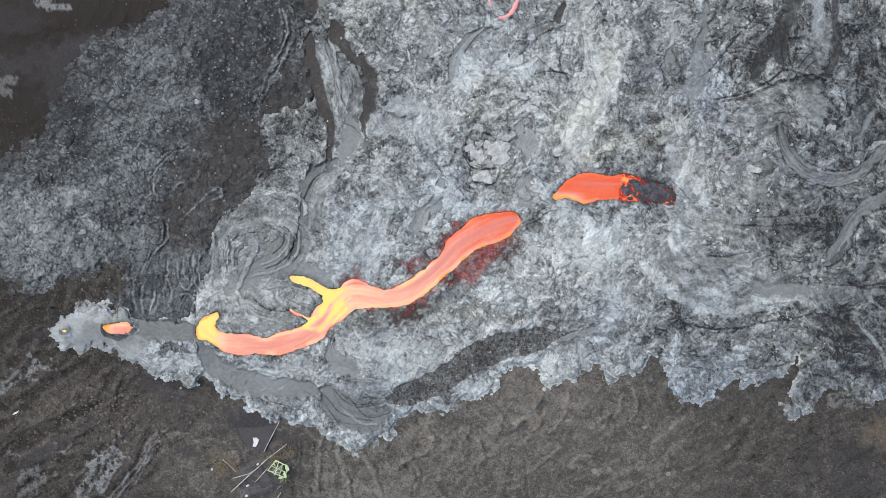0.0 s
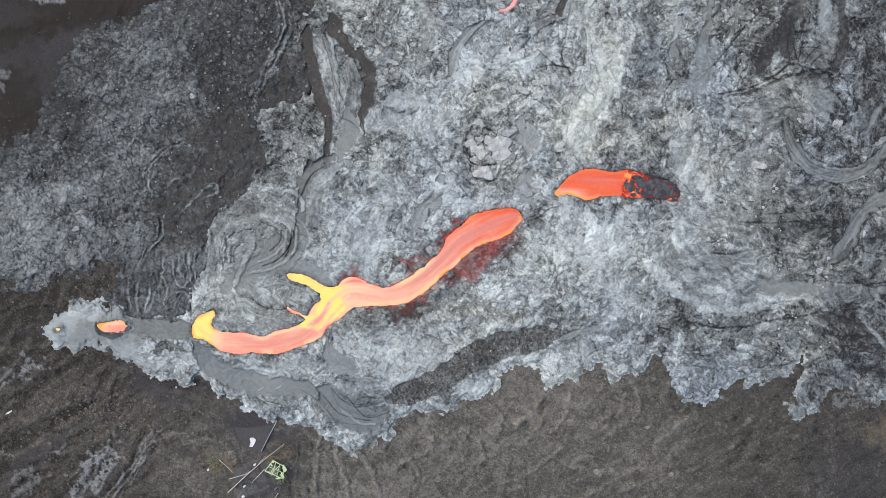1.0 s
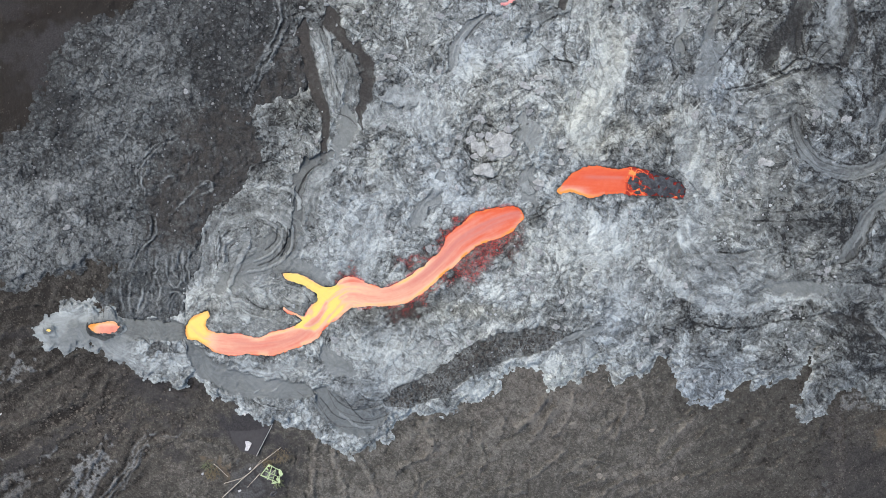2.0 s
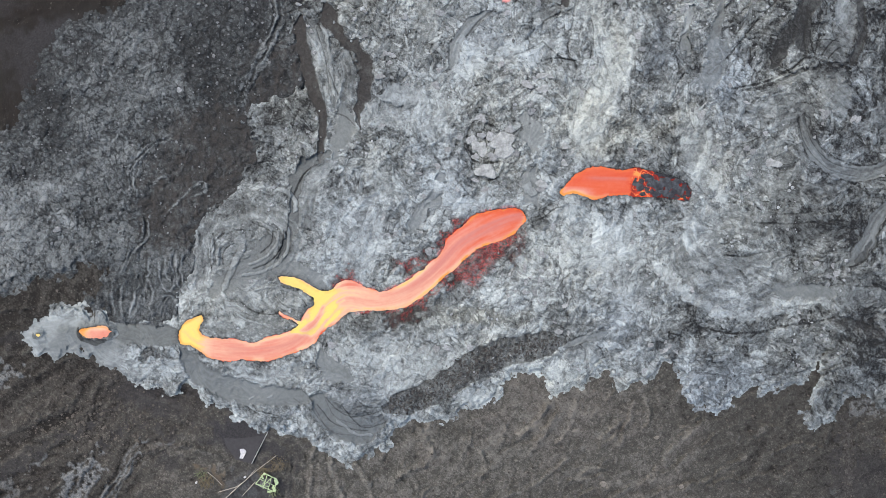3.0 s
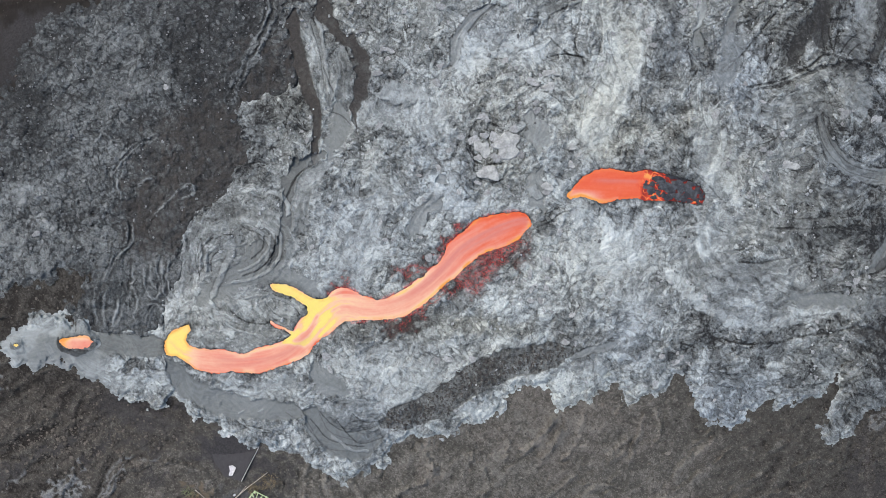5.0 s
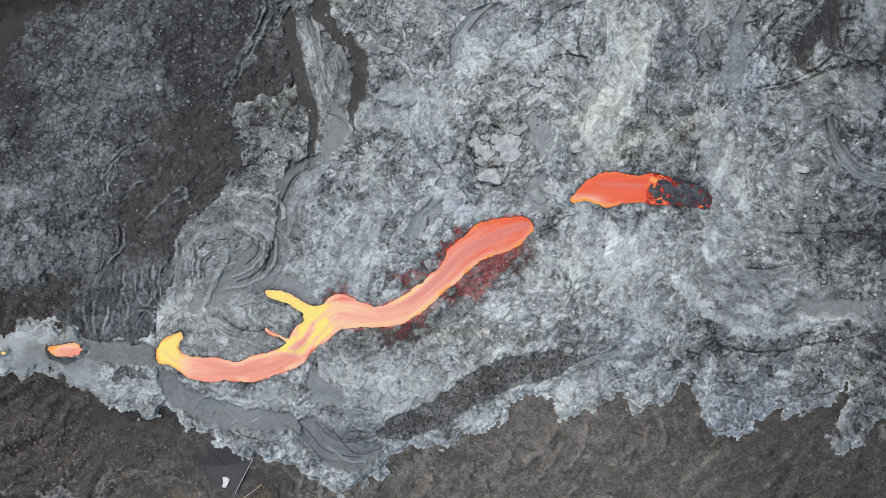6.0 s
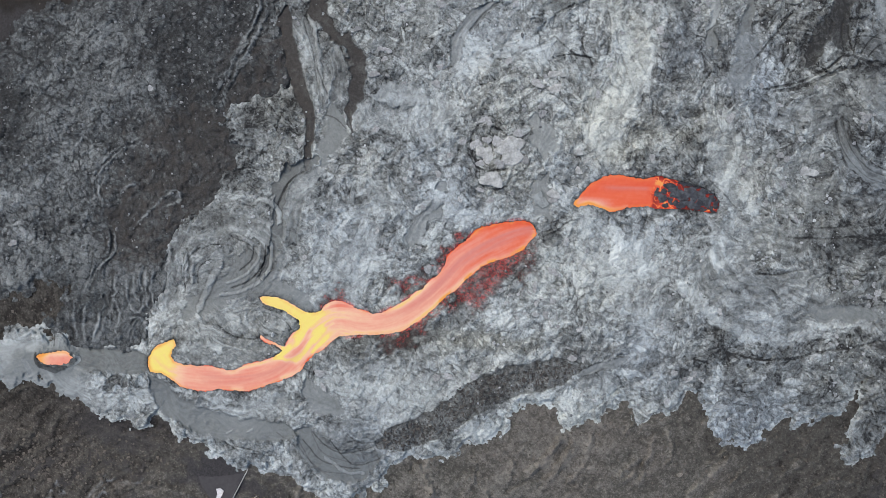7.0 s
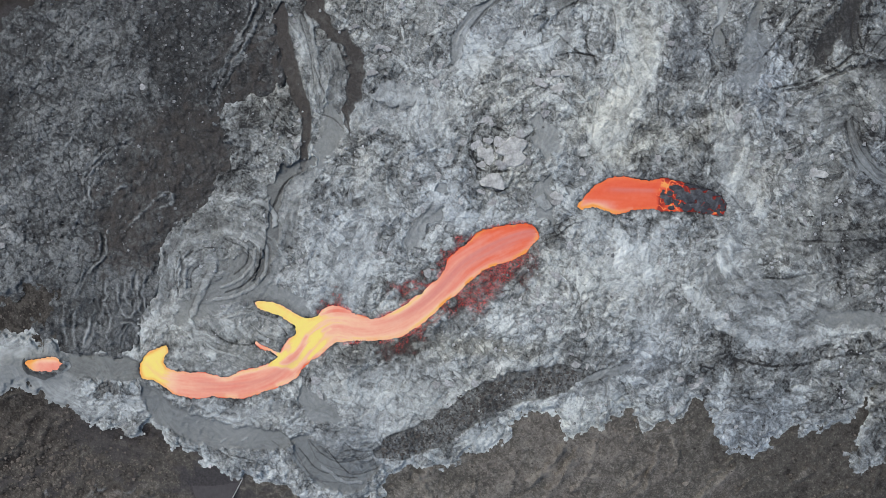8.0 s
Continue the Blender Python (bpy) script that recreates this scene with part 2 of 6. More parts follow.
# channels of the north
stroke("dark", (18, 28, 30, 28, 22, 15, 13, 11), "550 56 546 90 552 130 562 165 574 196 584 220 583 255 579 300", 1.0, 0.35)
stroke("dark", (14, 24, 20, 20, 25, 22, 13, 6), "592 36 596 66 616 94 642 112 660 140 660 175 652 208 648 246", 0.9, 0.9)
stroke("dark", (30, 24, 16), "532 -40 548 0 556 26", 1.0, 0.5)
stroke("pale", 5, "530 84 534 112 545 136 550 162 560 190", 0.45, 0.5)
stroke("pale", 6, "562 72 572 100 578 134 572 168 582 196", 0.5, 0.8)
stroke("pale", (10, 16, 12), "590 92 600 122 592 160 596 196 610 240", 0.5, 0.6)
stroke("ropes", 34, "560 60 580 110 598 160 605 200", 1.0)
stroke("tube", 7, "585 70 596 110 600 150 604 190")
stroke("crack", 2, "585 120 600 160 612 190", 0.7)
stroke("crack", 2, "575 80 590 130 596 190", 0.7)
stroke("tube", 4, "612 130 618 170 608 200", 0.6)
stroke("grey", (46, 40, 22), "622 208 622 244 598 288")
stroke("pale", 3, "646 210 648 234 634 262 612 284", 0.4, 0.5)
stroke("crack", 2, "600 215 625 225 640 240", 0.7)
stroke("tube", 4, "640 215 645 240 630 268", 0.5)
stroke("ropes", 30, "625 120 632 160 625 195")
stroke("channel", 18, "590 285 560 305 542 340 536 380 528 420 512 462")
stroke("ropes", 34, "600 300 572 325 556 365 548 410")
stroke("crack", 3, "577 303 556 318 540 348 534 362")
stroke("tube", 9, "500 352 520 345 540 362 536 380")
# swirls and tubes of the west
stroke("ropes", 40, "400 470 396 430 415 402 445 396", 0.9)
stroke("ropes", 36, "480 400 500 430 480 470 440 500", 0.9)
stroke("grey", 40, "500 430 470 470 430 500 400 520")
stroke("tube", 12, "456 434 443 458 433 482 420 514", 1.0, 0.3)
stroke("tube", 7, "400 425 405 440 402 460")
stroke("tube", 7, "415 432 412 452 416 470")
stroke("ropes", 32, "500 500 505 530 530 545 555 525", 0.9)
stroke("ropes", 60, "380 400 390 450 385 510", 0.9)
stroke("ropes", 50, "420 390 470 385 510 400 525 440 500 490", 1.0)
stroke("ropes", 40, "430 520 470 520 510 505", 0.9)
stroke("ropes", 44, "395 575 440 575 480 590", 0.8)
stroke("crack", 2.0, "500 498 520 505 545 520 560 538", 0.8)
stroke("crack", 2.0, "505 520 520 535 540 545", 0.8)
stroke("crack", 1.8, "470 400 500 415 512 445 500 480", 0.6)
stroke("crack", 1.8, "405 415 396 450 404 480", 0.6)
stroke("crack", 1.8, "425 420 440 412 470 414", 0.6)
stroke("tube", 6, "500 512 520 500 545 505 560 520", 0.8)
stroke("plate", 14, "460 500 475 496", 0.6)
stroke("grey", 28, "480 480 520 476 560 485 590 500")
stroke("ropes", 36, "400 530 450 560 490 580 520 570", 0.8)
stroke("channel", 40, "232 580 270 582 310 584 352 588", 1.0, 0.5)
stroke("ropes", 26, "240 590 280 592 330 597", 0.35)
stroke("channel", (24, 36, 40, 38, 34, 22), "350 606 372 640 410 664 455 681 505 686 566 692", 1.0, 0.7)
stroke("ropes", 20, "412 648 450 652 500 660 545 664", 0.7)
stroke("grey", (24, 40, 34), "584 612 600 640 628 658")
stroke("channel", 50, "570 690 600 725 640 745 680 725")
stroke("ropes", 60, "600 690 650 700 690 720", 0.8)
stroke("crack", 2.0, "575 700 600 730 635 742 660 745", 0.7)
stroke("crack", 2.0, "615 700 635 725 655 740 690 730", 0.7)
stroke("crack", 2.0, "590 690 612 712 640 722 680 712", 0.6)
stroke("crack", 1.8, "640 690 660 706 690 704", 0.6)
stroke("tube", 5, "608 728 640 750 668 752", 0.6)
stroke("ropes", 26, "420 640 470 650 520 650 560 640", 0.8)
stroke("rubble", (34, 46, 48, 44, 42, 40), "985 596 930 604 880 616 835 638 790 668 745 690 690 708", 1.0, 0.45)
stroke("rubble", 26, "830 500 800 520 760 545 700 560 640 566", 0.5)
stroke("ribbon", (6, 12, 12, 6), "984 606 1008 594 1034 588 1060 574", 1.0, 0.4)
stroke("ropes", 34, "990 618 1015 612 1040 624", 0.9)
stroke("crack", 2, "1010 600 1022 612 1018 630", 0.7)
# centre and north
stroke("ribbon", (10, 20, 20, 14), "862 46 835 64 808 98 797 142", 1.0, 0.4)
stroke("crack", 3, "868 44 842 66 822 92")
stroke("grey", 40, "925 225 935 250 928 280")
stroke("grey", 30, "930 310 925 345 935 372")
stroke("crack", 3, "1005 130 975 125 950 130")
stroke("pale", 16, "1035 60 1045 120 1030 190 1010 250", 0.5)
stroke("pale", 14, "1085 60 1095 120 1080 180 1060 220", 0.5)
stroke("pale", (16, 24, 18, 10), "1172 366 1186 392 1192 424 1196 452", 0.9)
stroke("pale", (8, 10, 5), "1206 352 1214 372 1206 400", 0.6)
stroke("pale", 16, "1030 370 1045 400 1040 440")
stroke("pale", 12, "1065 370 1080 420 1090 470")
stroke("pale", 12, "1230 240 1225 275 1200 330")
stroke("grey", 34, "1240 90 1235 130 1220 170", 0.7)
stroke("grey", 14, "1200 40 1190 80 1185 120")
stroke("dark", 10, "1250 -20 1250 30 1240 60", 0.6)
stroke("grey", 12, "1250 0 1245 50 1230 90")
stroke("crack", 3, "1340 30 1310 60 1280 95 1250 130")
# east
stroke("dark", 30, "1410 -30 1400 20 1385 60 1378 110")
stroke("dark", 26, "1370 70 1345 120 1330 145", 0.9)
stroke("crack", 6, "1462 140 1425 135 1395 142 1360 158 1320 172 1280 178")
stroke("ropes", 16, "1456 146 1420 146 1390 154 1350 172", 0.8)
stroke("grey", 34, "1450 0 1460 60 1450 110", 0.55)
stroke("grey", 46, "1410 165 1440 180 1450 215", 0.6)
stroke("ropes", 26, "1400 110 1430 105 1450 125", 0.9)
stroke("ribbon", (14, 24, 26, 26, 22, 12), "1380 215 1390 262 1425 302 1475 318 1525 305 1568 255", 1.0, 0.5)
stroke("ropes", 26, "1380 215 1390 262 1425 302 1475 318 1525 305 1568 255", 0.7)
stroke("tube", 9, "1535 262 1555 255 1590 245")
stroke("grey", 22, "1590 345 1545 362 1505 390 1488 430 1462 468")
stroke("crack", 4, "1590 362 1540 380 1515 402 1502 440 1480 466 1458 474")
stroke("ropes", 24, "1330 240 1360 230 1385 240", 0.8)
stroke("ropes", 40, "1300 300 1340 280 1370 300 1350 330", 0.6)
stroke("ropes", 50, "1240 390 1300 405 1370 400 1440 420", 0.7)
stroke("crack", 4, "1225 574 1260 582 1310 580 1350 570 1400 566 1450 556 1500 572")
stroke("rubble", 26, "1440 564 1490 574 1530 600 1545 640", 0.6)
stroke("pale", 20, "1140 470 1200 530 1280 550 1350 540")
stroke("pale", 14, "1330 530 1400 528 1450 540")
stroke("ropes", 44, "1250 470 1300 510 1380 500", 0.6)
stroke("pale", 8, "1525 580 1545 600 1568 640")
stroke("crack", 5, "1500 500 1540 512 1590 505")
stroke("ropes", 44, "1195 395 1212 440 1258 474 1320 468 1352 448", 0.9)
stroke("ropes", 40, "1172 425 1195 482 1258 520 1340 512 1400 488", 0.8)
stroke("grey", 26, "1335 510 1380 513 1437 516")
stroke("channel", 16, "1550 188 1536 218 1522 246", 0.7)
stroke("grey", 16, "1250 40 1240 68 1226 96")
stroke("plate", 14, "1197 45 1192 66 1184 88")
stroke("plate", 34, "682 186 715 184 750 190")
stroke("tube", 10, "752 350 778 348 796 334 797 312", 0.8)
stroke("grey", 20, "780 358 752 378 736 412")
stroke("grey", 20, "775 322 788 318")
stroke("plate", 22, "915 335 930 345")
stroke("plate", 26, "990 355 1000 385 1010 420", 0.6)
stroke("plate", 20, "640 150 650 140", 0.5)
stroke("plate", 16, "625 605 650 620", 0.6)
stroke("plate", 26, "840 130 860 110 868 80", 0.6)
stroke("dark", (10, 16, 10), "980 42 992 34 1004 6", 1.0, 0.8)
stroke("crack", 3, "1000 46 975 53 952 64 946 78", 0.9)
stroke("crack", 3, "948 98 978 124 1002 132 1004 152", 0.8)
stroke("pale", 5, "898 127 925 118 950 104", 0.7)
stroke("crack", 3, "900 122 926 112 948 98", 0.7)
stroke("crack", 4, "836 232 826 252 828 276 846 296 870 300", 1.0)
stroke("crack", 4, "858 236 876 246 884 256 900 248", 1.0)
stroke("crack", 3, "852 250 856 270 850 292", 0.9)
stroke("crack", 3, "838 320 862 328 880 322", 0.8)
stroke("crack", 2.5, "1030 60 1034 90 1026 130 1020 150", 0.8)
stroke("crack", 2, "1042 100 1050 130 1058 148", 0.6)
stroke("crack", 2, "1012 180 1004 210 1000 250", 0.6)
stroke("ribbon", (16, 22, 14), "782 350 752 378 738 416", 0.9, 0.6)
stroke("crack", 3, "540 180 552 166 548 150 538 150", 0.6)
# east: ribbons, double crack, fans
stroke("grey", (22, 26, 16), "1448 -20 1452 40 1462 88", 0.75)
stroke("pale", (12, 16, 8), "1444 -20 1450 40 1460 80", 0.35)
stroke("dark", (11, 12, 13, 16), "1477 -30 1480 40 1484 84 1462 134", 1.0, 0.3)
stroke("pale", 3, "1486 -20 1490 40 1493 90 1478 126", 0.35, 0.4)
stroke("crack", 4, "1458 132 1424 132 1392 124 1364 142 1322 164 1262 176", 1.0, 0.5)
for arc in ("1390 60 1384 90 1388 118", "1402 58 1394 88 1400 116", "1420 84 1408 100 1402 120", "1440 92 1424 104 1412 124", "1452 104 1436 112 1424 126", "1398 98 1420 94 1444 98"):
    stroke("crack", 2.2, arc, 0.8, 0.4)
for arc in ("1384 214 1396 262 1430 298 1474 310", "1392 214 1404 256 1436 290 1476 302", "1374 218 1386 268 1424 308 1474 322"):
    stroke("crack", 2.0, arc, 0.55, 0.3)
stroke("ribbon", (14, 24, 20, 22, 34), "1600 338 1548 360 1508 386 1490 426 1466 466", 1.0, 0.4)
stroke("dark", (4, 8, 30), "1496 424 1488 446 1474 462", 0.7, 0.5)
stroke("crack", 3.5, "1300 398 1350 400 1400 398 1450 402", 0.8)
stroke("crack", 3, "1260 352 1300 372 1350 384 1400 380", 0.6)
stroke("crack", 3, "1250 452 1290 454 1330 446", 0.8)
stroke("grey", (20, 34, 34, 26), "1345 512 1390 516 1450 520 1560 522", 0.45)
stroke("pale", (8, 16, 12), "1378 540 1402 534 1434 528", 0.7)
stroke("crack", 3, "1440 500 1500 506 1570 504", 0.8)
stroke("dark", (8, 22, 16, 8), "1430 562 1470 566 1510 578 1530 600", 0.55)
stroke("pale", (4, 9, 5), "1528 584 1546 602 1562 622", 0.9)
stroke("ribbon", (8, 14, 10), "1548 190 1534 218 1516 240", 0.9)
stroke("ropes", 26, "1470 690 1480 720 1474 746", 0.8)
stroke("ropes", 30, "1500 676 1510 712 1506 742", 0.8)
stroke("crack", 3, "1545 640 1548 676 1540 704", 0.7)
stroke("ribbon", 12, "1396 226 1388 208 1372 218 1358 232", 0.7)
stroke("crack", 2.5, "1190 200 1198 240 1216 252", 0.6)
stroke("crack", 3, "1186 150 1170 176 1178 230", 0.7)
stroke("ropes", 30, "1300 330 1340 345 1400 345 1450 335", 0.7)
stroke("ropes", 34, "1270 210 1320 215 1350 200 1390 190", 0.7)
stroke("ropes", 26, "1480 240 1510 220 1530 185", 0.7)
stroke("ropes", 30, "1130 40 1150 90 1140 140", 0.6)
stroke("ropes", 26, "950 40 960 90 940 120", 0.6)
stroke("ropes", 36, "740 30 760 60 745 100", 0.5)
stroke("ropes", 30, "560 450 600 440 640 470", 0.5)
stroke("ropes", 30, "660 600 720 590 780 570", 0.6)
stroke("crack", 3, "640 590 700 583 760 578 800 560", 0.3, 3.0)
stroke("crack", 3, "930 400 950 390 975 372", 0.8)
stroke("crack", 3, "1005 130 990 118 1000 60 1008 20", 0.7)
stroke("crack", 3, "850 245 870 262 868 285 852 296", 0.8)
stroke("crack", 3, "820 250 824 280 845 300 880 298", 0.8)
stroke("crack", 2.5, "1170 300 1200 330 1230 360 1260 370", 0.6)
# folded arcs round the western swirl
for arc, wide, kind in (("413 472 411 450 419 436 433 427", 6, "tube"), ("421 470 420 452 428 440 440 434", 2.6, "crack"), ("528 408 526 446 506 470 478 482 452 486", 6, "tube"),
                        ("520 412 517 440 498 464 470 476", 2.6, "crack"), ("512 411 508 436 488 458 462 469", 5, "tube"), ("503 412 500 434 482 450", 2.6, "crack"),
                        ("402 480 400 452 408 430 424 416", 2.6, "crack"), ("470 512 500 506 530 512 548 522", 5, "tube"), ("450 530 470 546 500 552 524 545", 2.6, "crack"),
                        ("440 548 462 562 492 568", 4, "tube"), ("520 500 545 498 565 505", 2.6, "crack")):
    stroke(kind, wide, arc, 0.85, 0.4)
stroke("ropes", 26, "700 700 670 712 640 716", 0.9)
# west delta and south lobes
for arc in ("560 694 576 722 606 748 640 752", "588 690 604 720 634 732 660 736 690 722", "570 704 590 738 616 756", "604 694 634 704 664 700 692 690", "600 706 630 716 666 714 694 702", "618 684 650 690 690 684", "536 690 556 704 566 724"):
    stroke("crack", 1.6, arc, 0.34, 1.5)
stroke("pale", 3, "462 693 472 688", 0.9)
stroke("pale", 3, "494 691 502 686", 0.9)
stroke("pale", 4, "562 700 574 724 590 742", 0.5)
stroke("rubble", 14, "285 625 300 612 318 622", 0.9)
stroke("crack", 3, "208 540 207 565")
stroke("crack", 6, "106 582 108 588 113 591", 1.0)
stroke("crack", 8, "180 578 184 591 198 599 214 600 230 594", 1.2)
stroke("tube", 5, "238 574 246 584 238 594")

smooth = np.maximum(smooth, 0.6 * np.exp(-((gx - 450) / 85) ** 2 - ((gy - 480) / 95) ** 2) * step(-20, 20, new_in))
tone -= 0.07 * np.exp(-((gx - 450) / 80) ** 2 - ((gy - 460) / 80) ** 2)
tone -= 0.12 * np.exp(-((gx - 500) / 58) ** 2 - ((gy - 250) / 75) ** 2) + 0.05 * np.exp(-((gx - 480) / 90) ** 2 - ((gy - 380) / 70) ** 2)
tone += 0.08 * np.exp(-((gx - 1460) / 70) ** 2 - ((gy - 215) / 55) ** 2) + 0.09 * np.exp(-((gx - 690) / 90) ** 2 - ((gy - 380) / 80) ** 2) + 0.08 * np.exp(-((gx - 1020) / 110) ** 2 - ((gy - 220) / 90) ** 2) + 0.09 * np.exp(-((gx - 480) / 90) ** 2 - ((gy - 670) / 60) ** 2)
tone -= 0.16 * np.exp(-((gx - 1150) / 34) ** 2 - ((gy - 336) / 22) ** 2)
tone -= 0.10 * np.exp(-((gx - 620) / 55) ** 2 - ((gy - 150) / 110) ** 2) + 0.30 * np.exp(-((gx - 524) / 42) ** 2 - ((gy - 14) / 56) ** 2) + 0.22 * np.exp(-((gx - 562) / 34) ** 2 - ((gy - 38) / 34) ** 2)
tone -= 0.06 * step(1150, 1300, gx) * step(490, 560, gy) + 0.05 * np.exp(-((gx - 450) / 90) ** 2 - ((gy - 350) / 60) ** 2)
tone -= 0.10 * np.exp(-((gx - 1270) / 90) ** 2 - ((gy - 90) / 110) ** 2) + 0.05 * np.exp(-((gx - 1490) / 90) ** 2 - ((gy - 650) / 60) ** 2) + 0.04 * np.exp(-((gx - 690) / 80) ** 2 - ((gy - 650) / 50) ** 2)
tint = 0.15 * warp_y + 0.15 * broad_patch


def hue(x, y, rx, ry, amount):
    s = window([(x - rx, y - ry), (x + rx, y + ry)], 1.4 * max(rx, ry))
    d = np.hypot((gx[s] + 15 * warp_x[s] - x) / rx, (gy[s] + 15 * warp_y[s] - y) / ry)
    tint[s] += amount * (1 - step(0.3, 1.4, d))


for h in ((850, 110, 60, 80, -0.6), (1240, 130, 40, 60, -0.8), (1150, 100, 40, 60, -0.5), (750, 300, 60, 60, -0.3), (430, 450, 90, 90, -0.3), (640, 700, 90, 50, -0.4), (300, 640, 200, 40, -0.3), (1250, 670, 90, 50, -0.7),
          (1430, 300, 70, 40, -0.5), (1090, 275, 80, 26, 0.9), (865, 305, 40, 30, 0.7), (840, 545, 80, 22, 1.2), (1045, 180, 50, 110, 0.9), (1080, 80, 60, 60, 0.5), (1250, 290, 50, 50, 0.6), (1000, 220, 40, 60, 0.5), (1400, 180, 60, 50, 0.4), (700, 560, 70, 14, 0.8)):
    hue(*h)
tint = np.clip(0.5 + 0.5 * tint, 0, 1)
near_edge = np.exp(-np.maximum(new_in, 0) / 22)
southern = step(470, 640, gy)
delta = step(275, 235, gx) * step(545, 565, gy) * step(-40, 5, new_in)
tone += 0.17 * near_edge * southern * (1 - smooth) * (1 - 0.75 * delta)
tone -= 0.04 * near_edge * (1 - southern)

# seams that still glow beside the stream
glow = np.zeros_like(gx)


def seam(width, text, amount):
    pts = pairs(text)
    s = window(pts, 2 * width + 20)
    side, run, ang, total = along(pts, gx[s] + 5 * lobe_x[s], gy[s] + 5 * lobe_y[s])
    near = np.exp(-(side / width) ** 2)
    glow[s] = np.maximum(glow[s], amount * near)
    tone[s] -= 0.30 * np.exp(-(side / (1.8 * width)) ** 2)
    brown[s] = np.maximum(brown[s], 0.5 * np.exp(-(side / (1.6 * width)) ** 2))


seam(10, "905 420 875 440 855 465 835 488 808 492", 1.0)
seam(7, "860 445 830 460 805 488", 0.9)
seam(4, "800 490 770 515 745 535 715 552", 0.6)
seam(6, "712 470 730 468 750 462", 0.8)
seam(4, "775 440 790 425 800 408 815 398", 0.9)
seam(5, "612 500 628 490 632 484", 0.9)
seam(5, "690 560 720 560 742 552", 0.12)
seam(6, "912 440 900 455 905 465", 0.2)

bank_glow = np.exp(-((-melt_in - 1.5) / 2.4) ** 2) * step(596, 640, gx) * step(925, 880, gx) * step(0.1, 0.9, rough(16, 40, 6, 0.9) + 0.5 * step(440, 470, gy))
glow = np.maximum(glow, 1.3 * bank_glow)
# texture drawn out along the way that the crust moved
bearing /= weight
ordered = np.clip(0.75 * step(1150, 1280, gx) * step(720, 640, gy) + 0.6 * np.exp(-((gx - 1060) / 70) ** 2 - ((gy - 130) / 150) ** 2) + 0.6 * np.exp(-((gx - 1080) / 110) ** 2 - ((gy - 440) / 70) ** 2)
                  + 0.5 * step(0.3, 1.2, rough(30, 300, 60, 1.0)) + 0.5 * step(560, 480, gx), 0, 1)
angle = 0.5 * np.arctan2(bearing[1], bearing[0]) + 0.5 * warp_x + 0.35 * broad_patch + (0.75 - 0.45 * ordered) * rough(13, 90, 16, 0.9)
vx, vy = np.cos(angle), np.sin(angle)


def drawn_out(src, steps, stride, vx=vx, vy=vy):
    """The field src smeared along the flow lines."""
    total, n = src.copy(), 1
    for sign in (1, -1):
        px, py = gx.copy(), gy.copy()
        for k in range(steps):
            i = np.clip((px - X0).astype(np.int32), 0, NX - 1)
            j = np.clip((py - Y0).astype(np.int32), 0, NY - 1)
            px += sign * stride * vx[j, i]
            py += sign * stride * vy[j, i]
            i = np.clip((px - X0).astype(np.int32), 0, NX - 1)
            j = np.clip((py - Y0).astype(np.int32), 0, NY - 1)
            total += src[j, i]
            n += 1
    total /= n
    total -= total.mean()
    return total / total.std()


streak = np.tanh(0.9 * drawn_out(rough(11, 11, 2.2, -0.1), 7, 1.2)) * 1.25
streak_wide = np.tanh(1.1 * drawn_out(rough(12, 44, 6, 0.4), 7, 2.2)) * 1.2
creases = drawn_out(rough(14, 22, 3.0, 0.2), 8, 1.6)
creases = np.exp(-(creases / 0.16) ** 2) * step(0.0, 1.2, rough(15, 70, 12, 0.8))

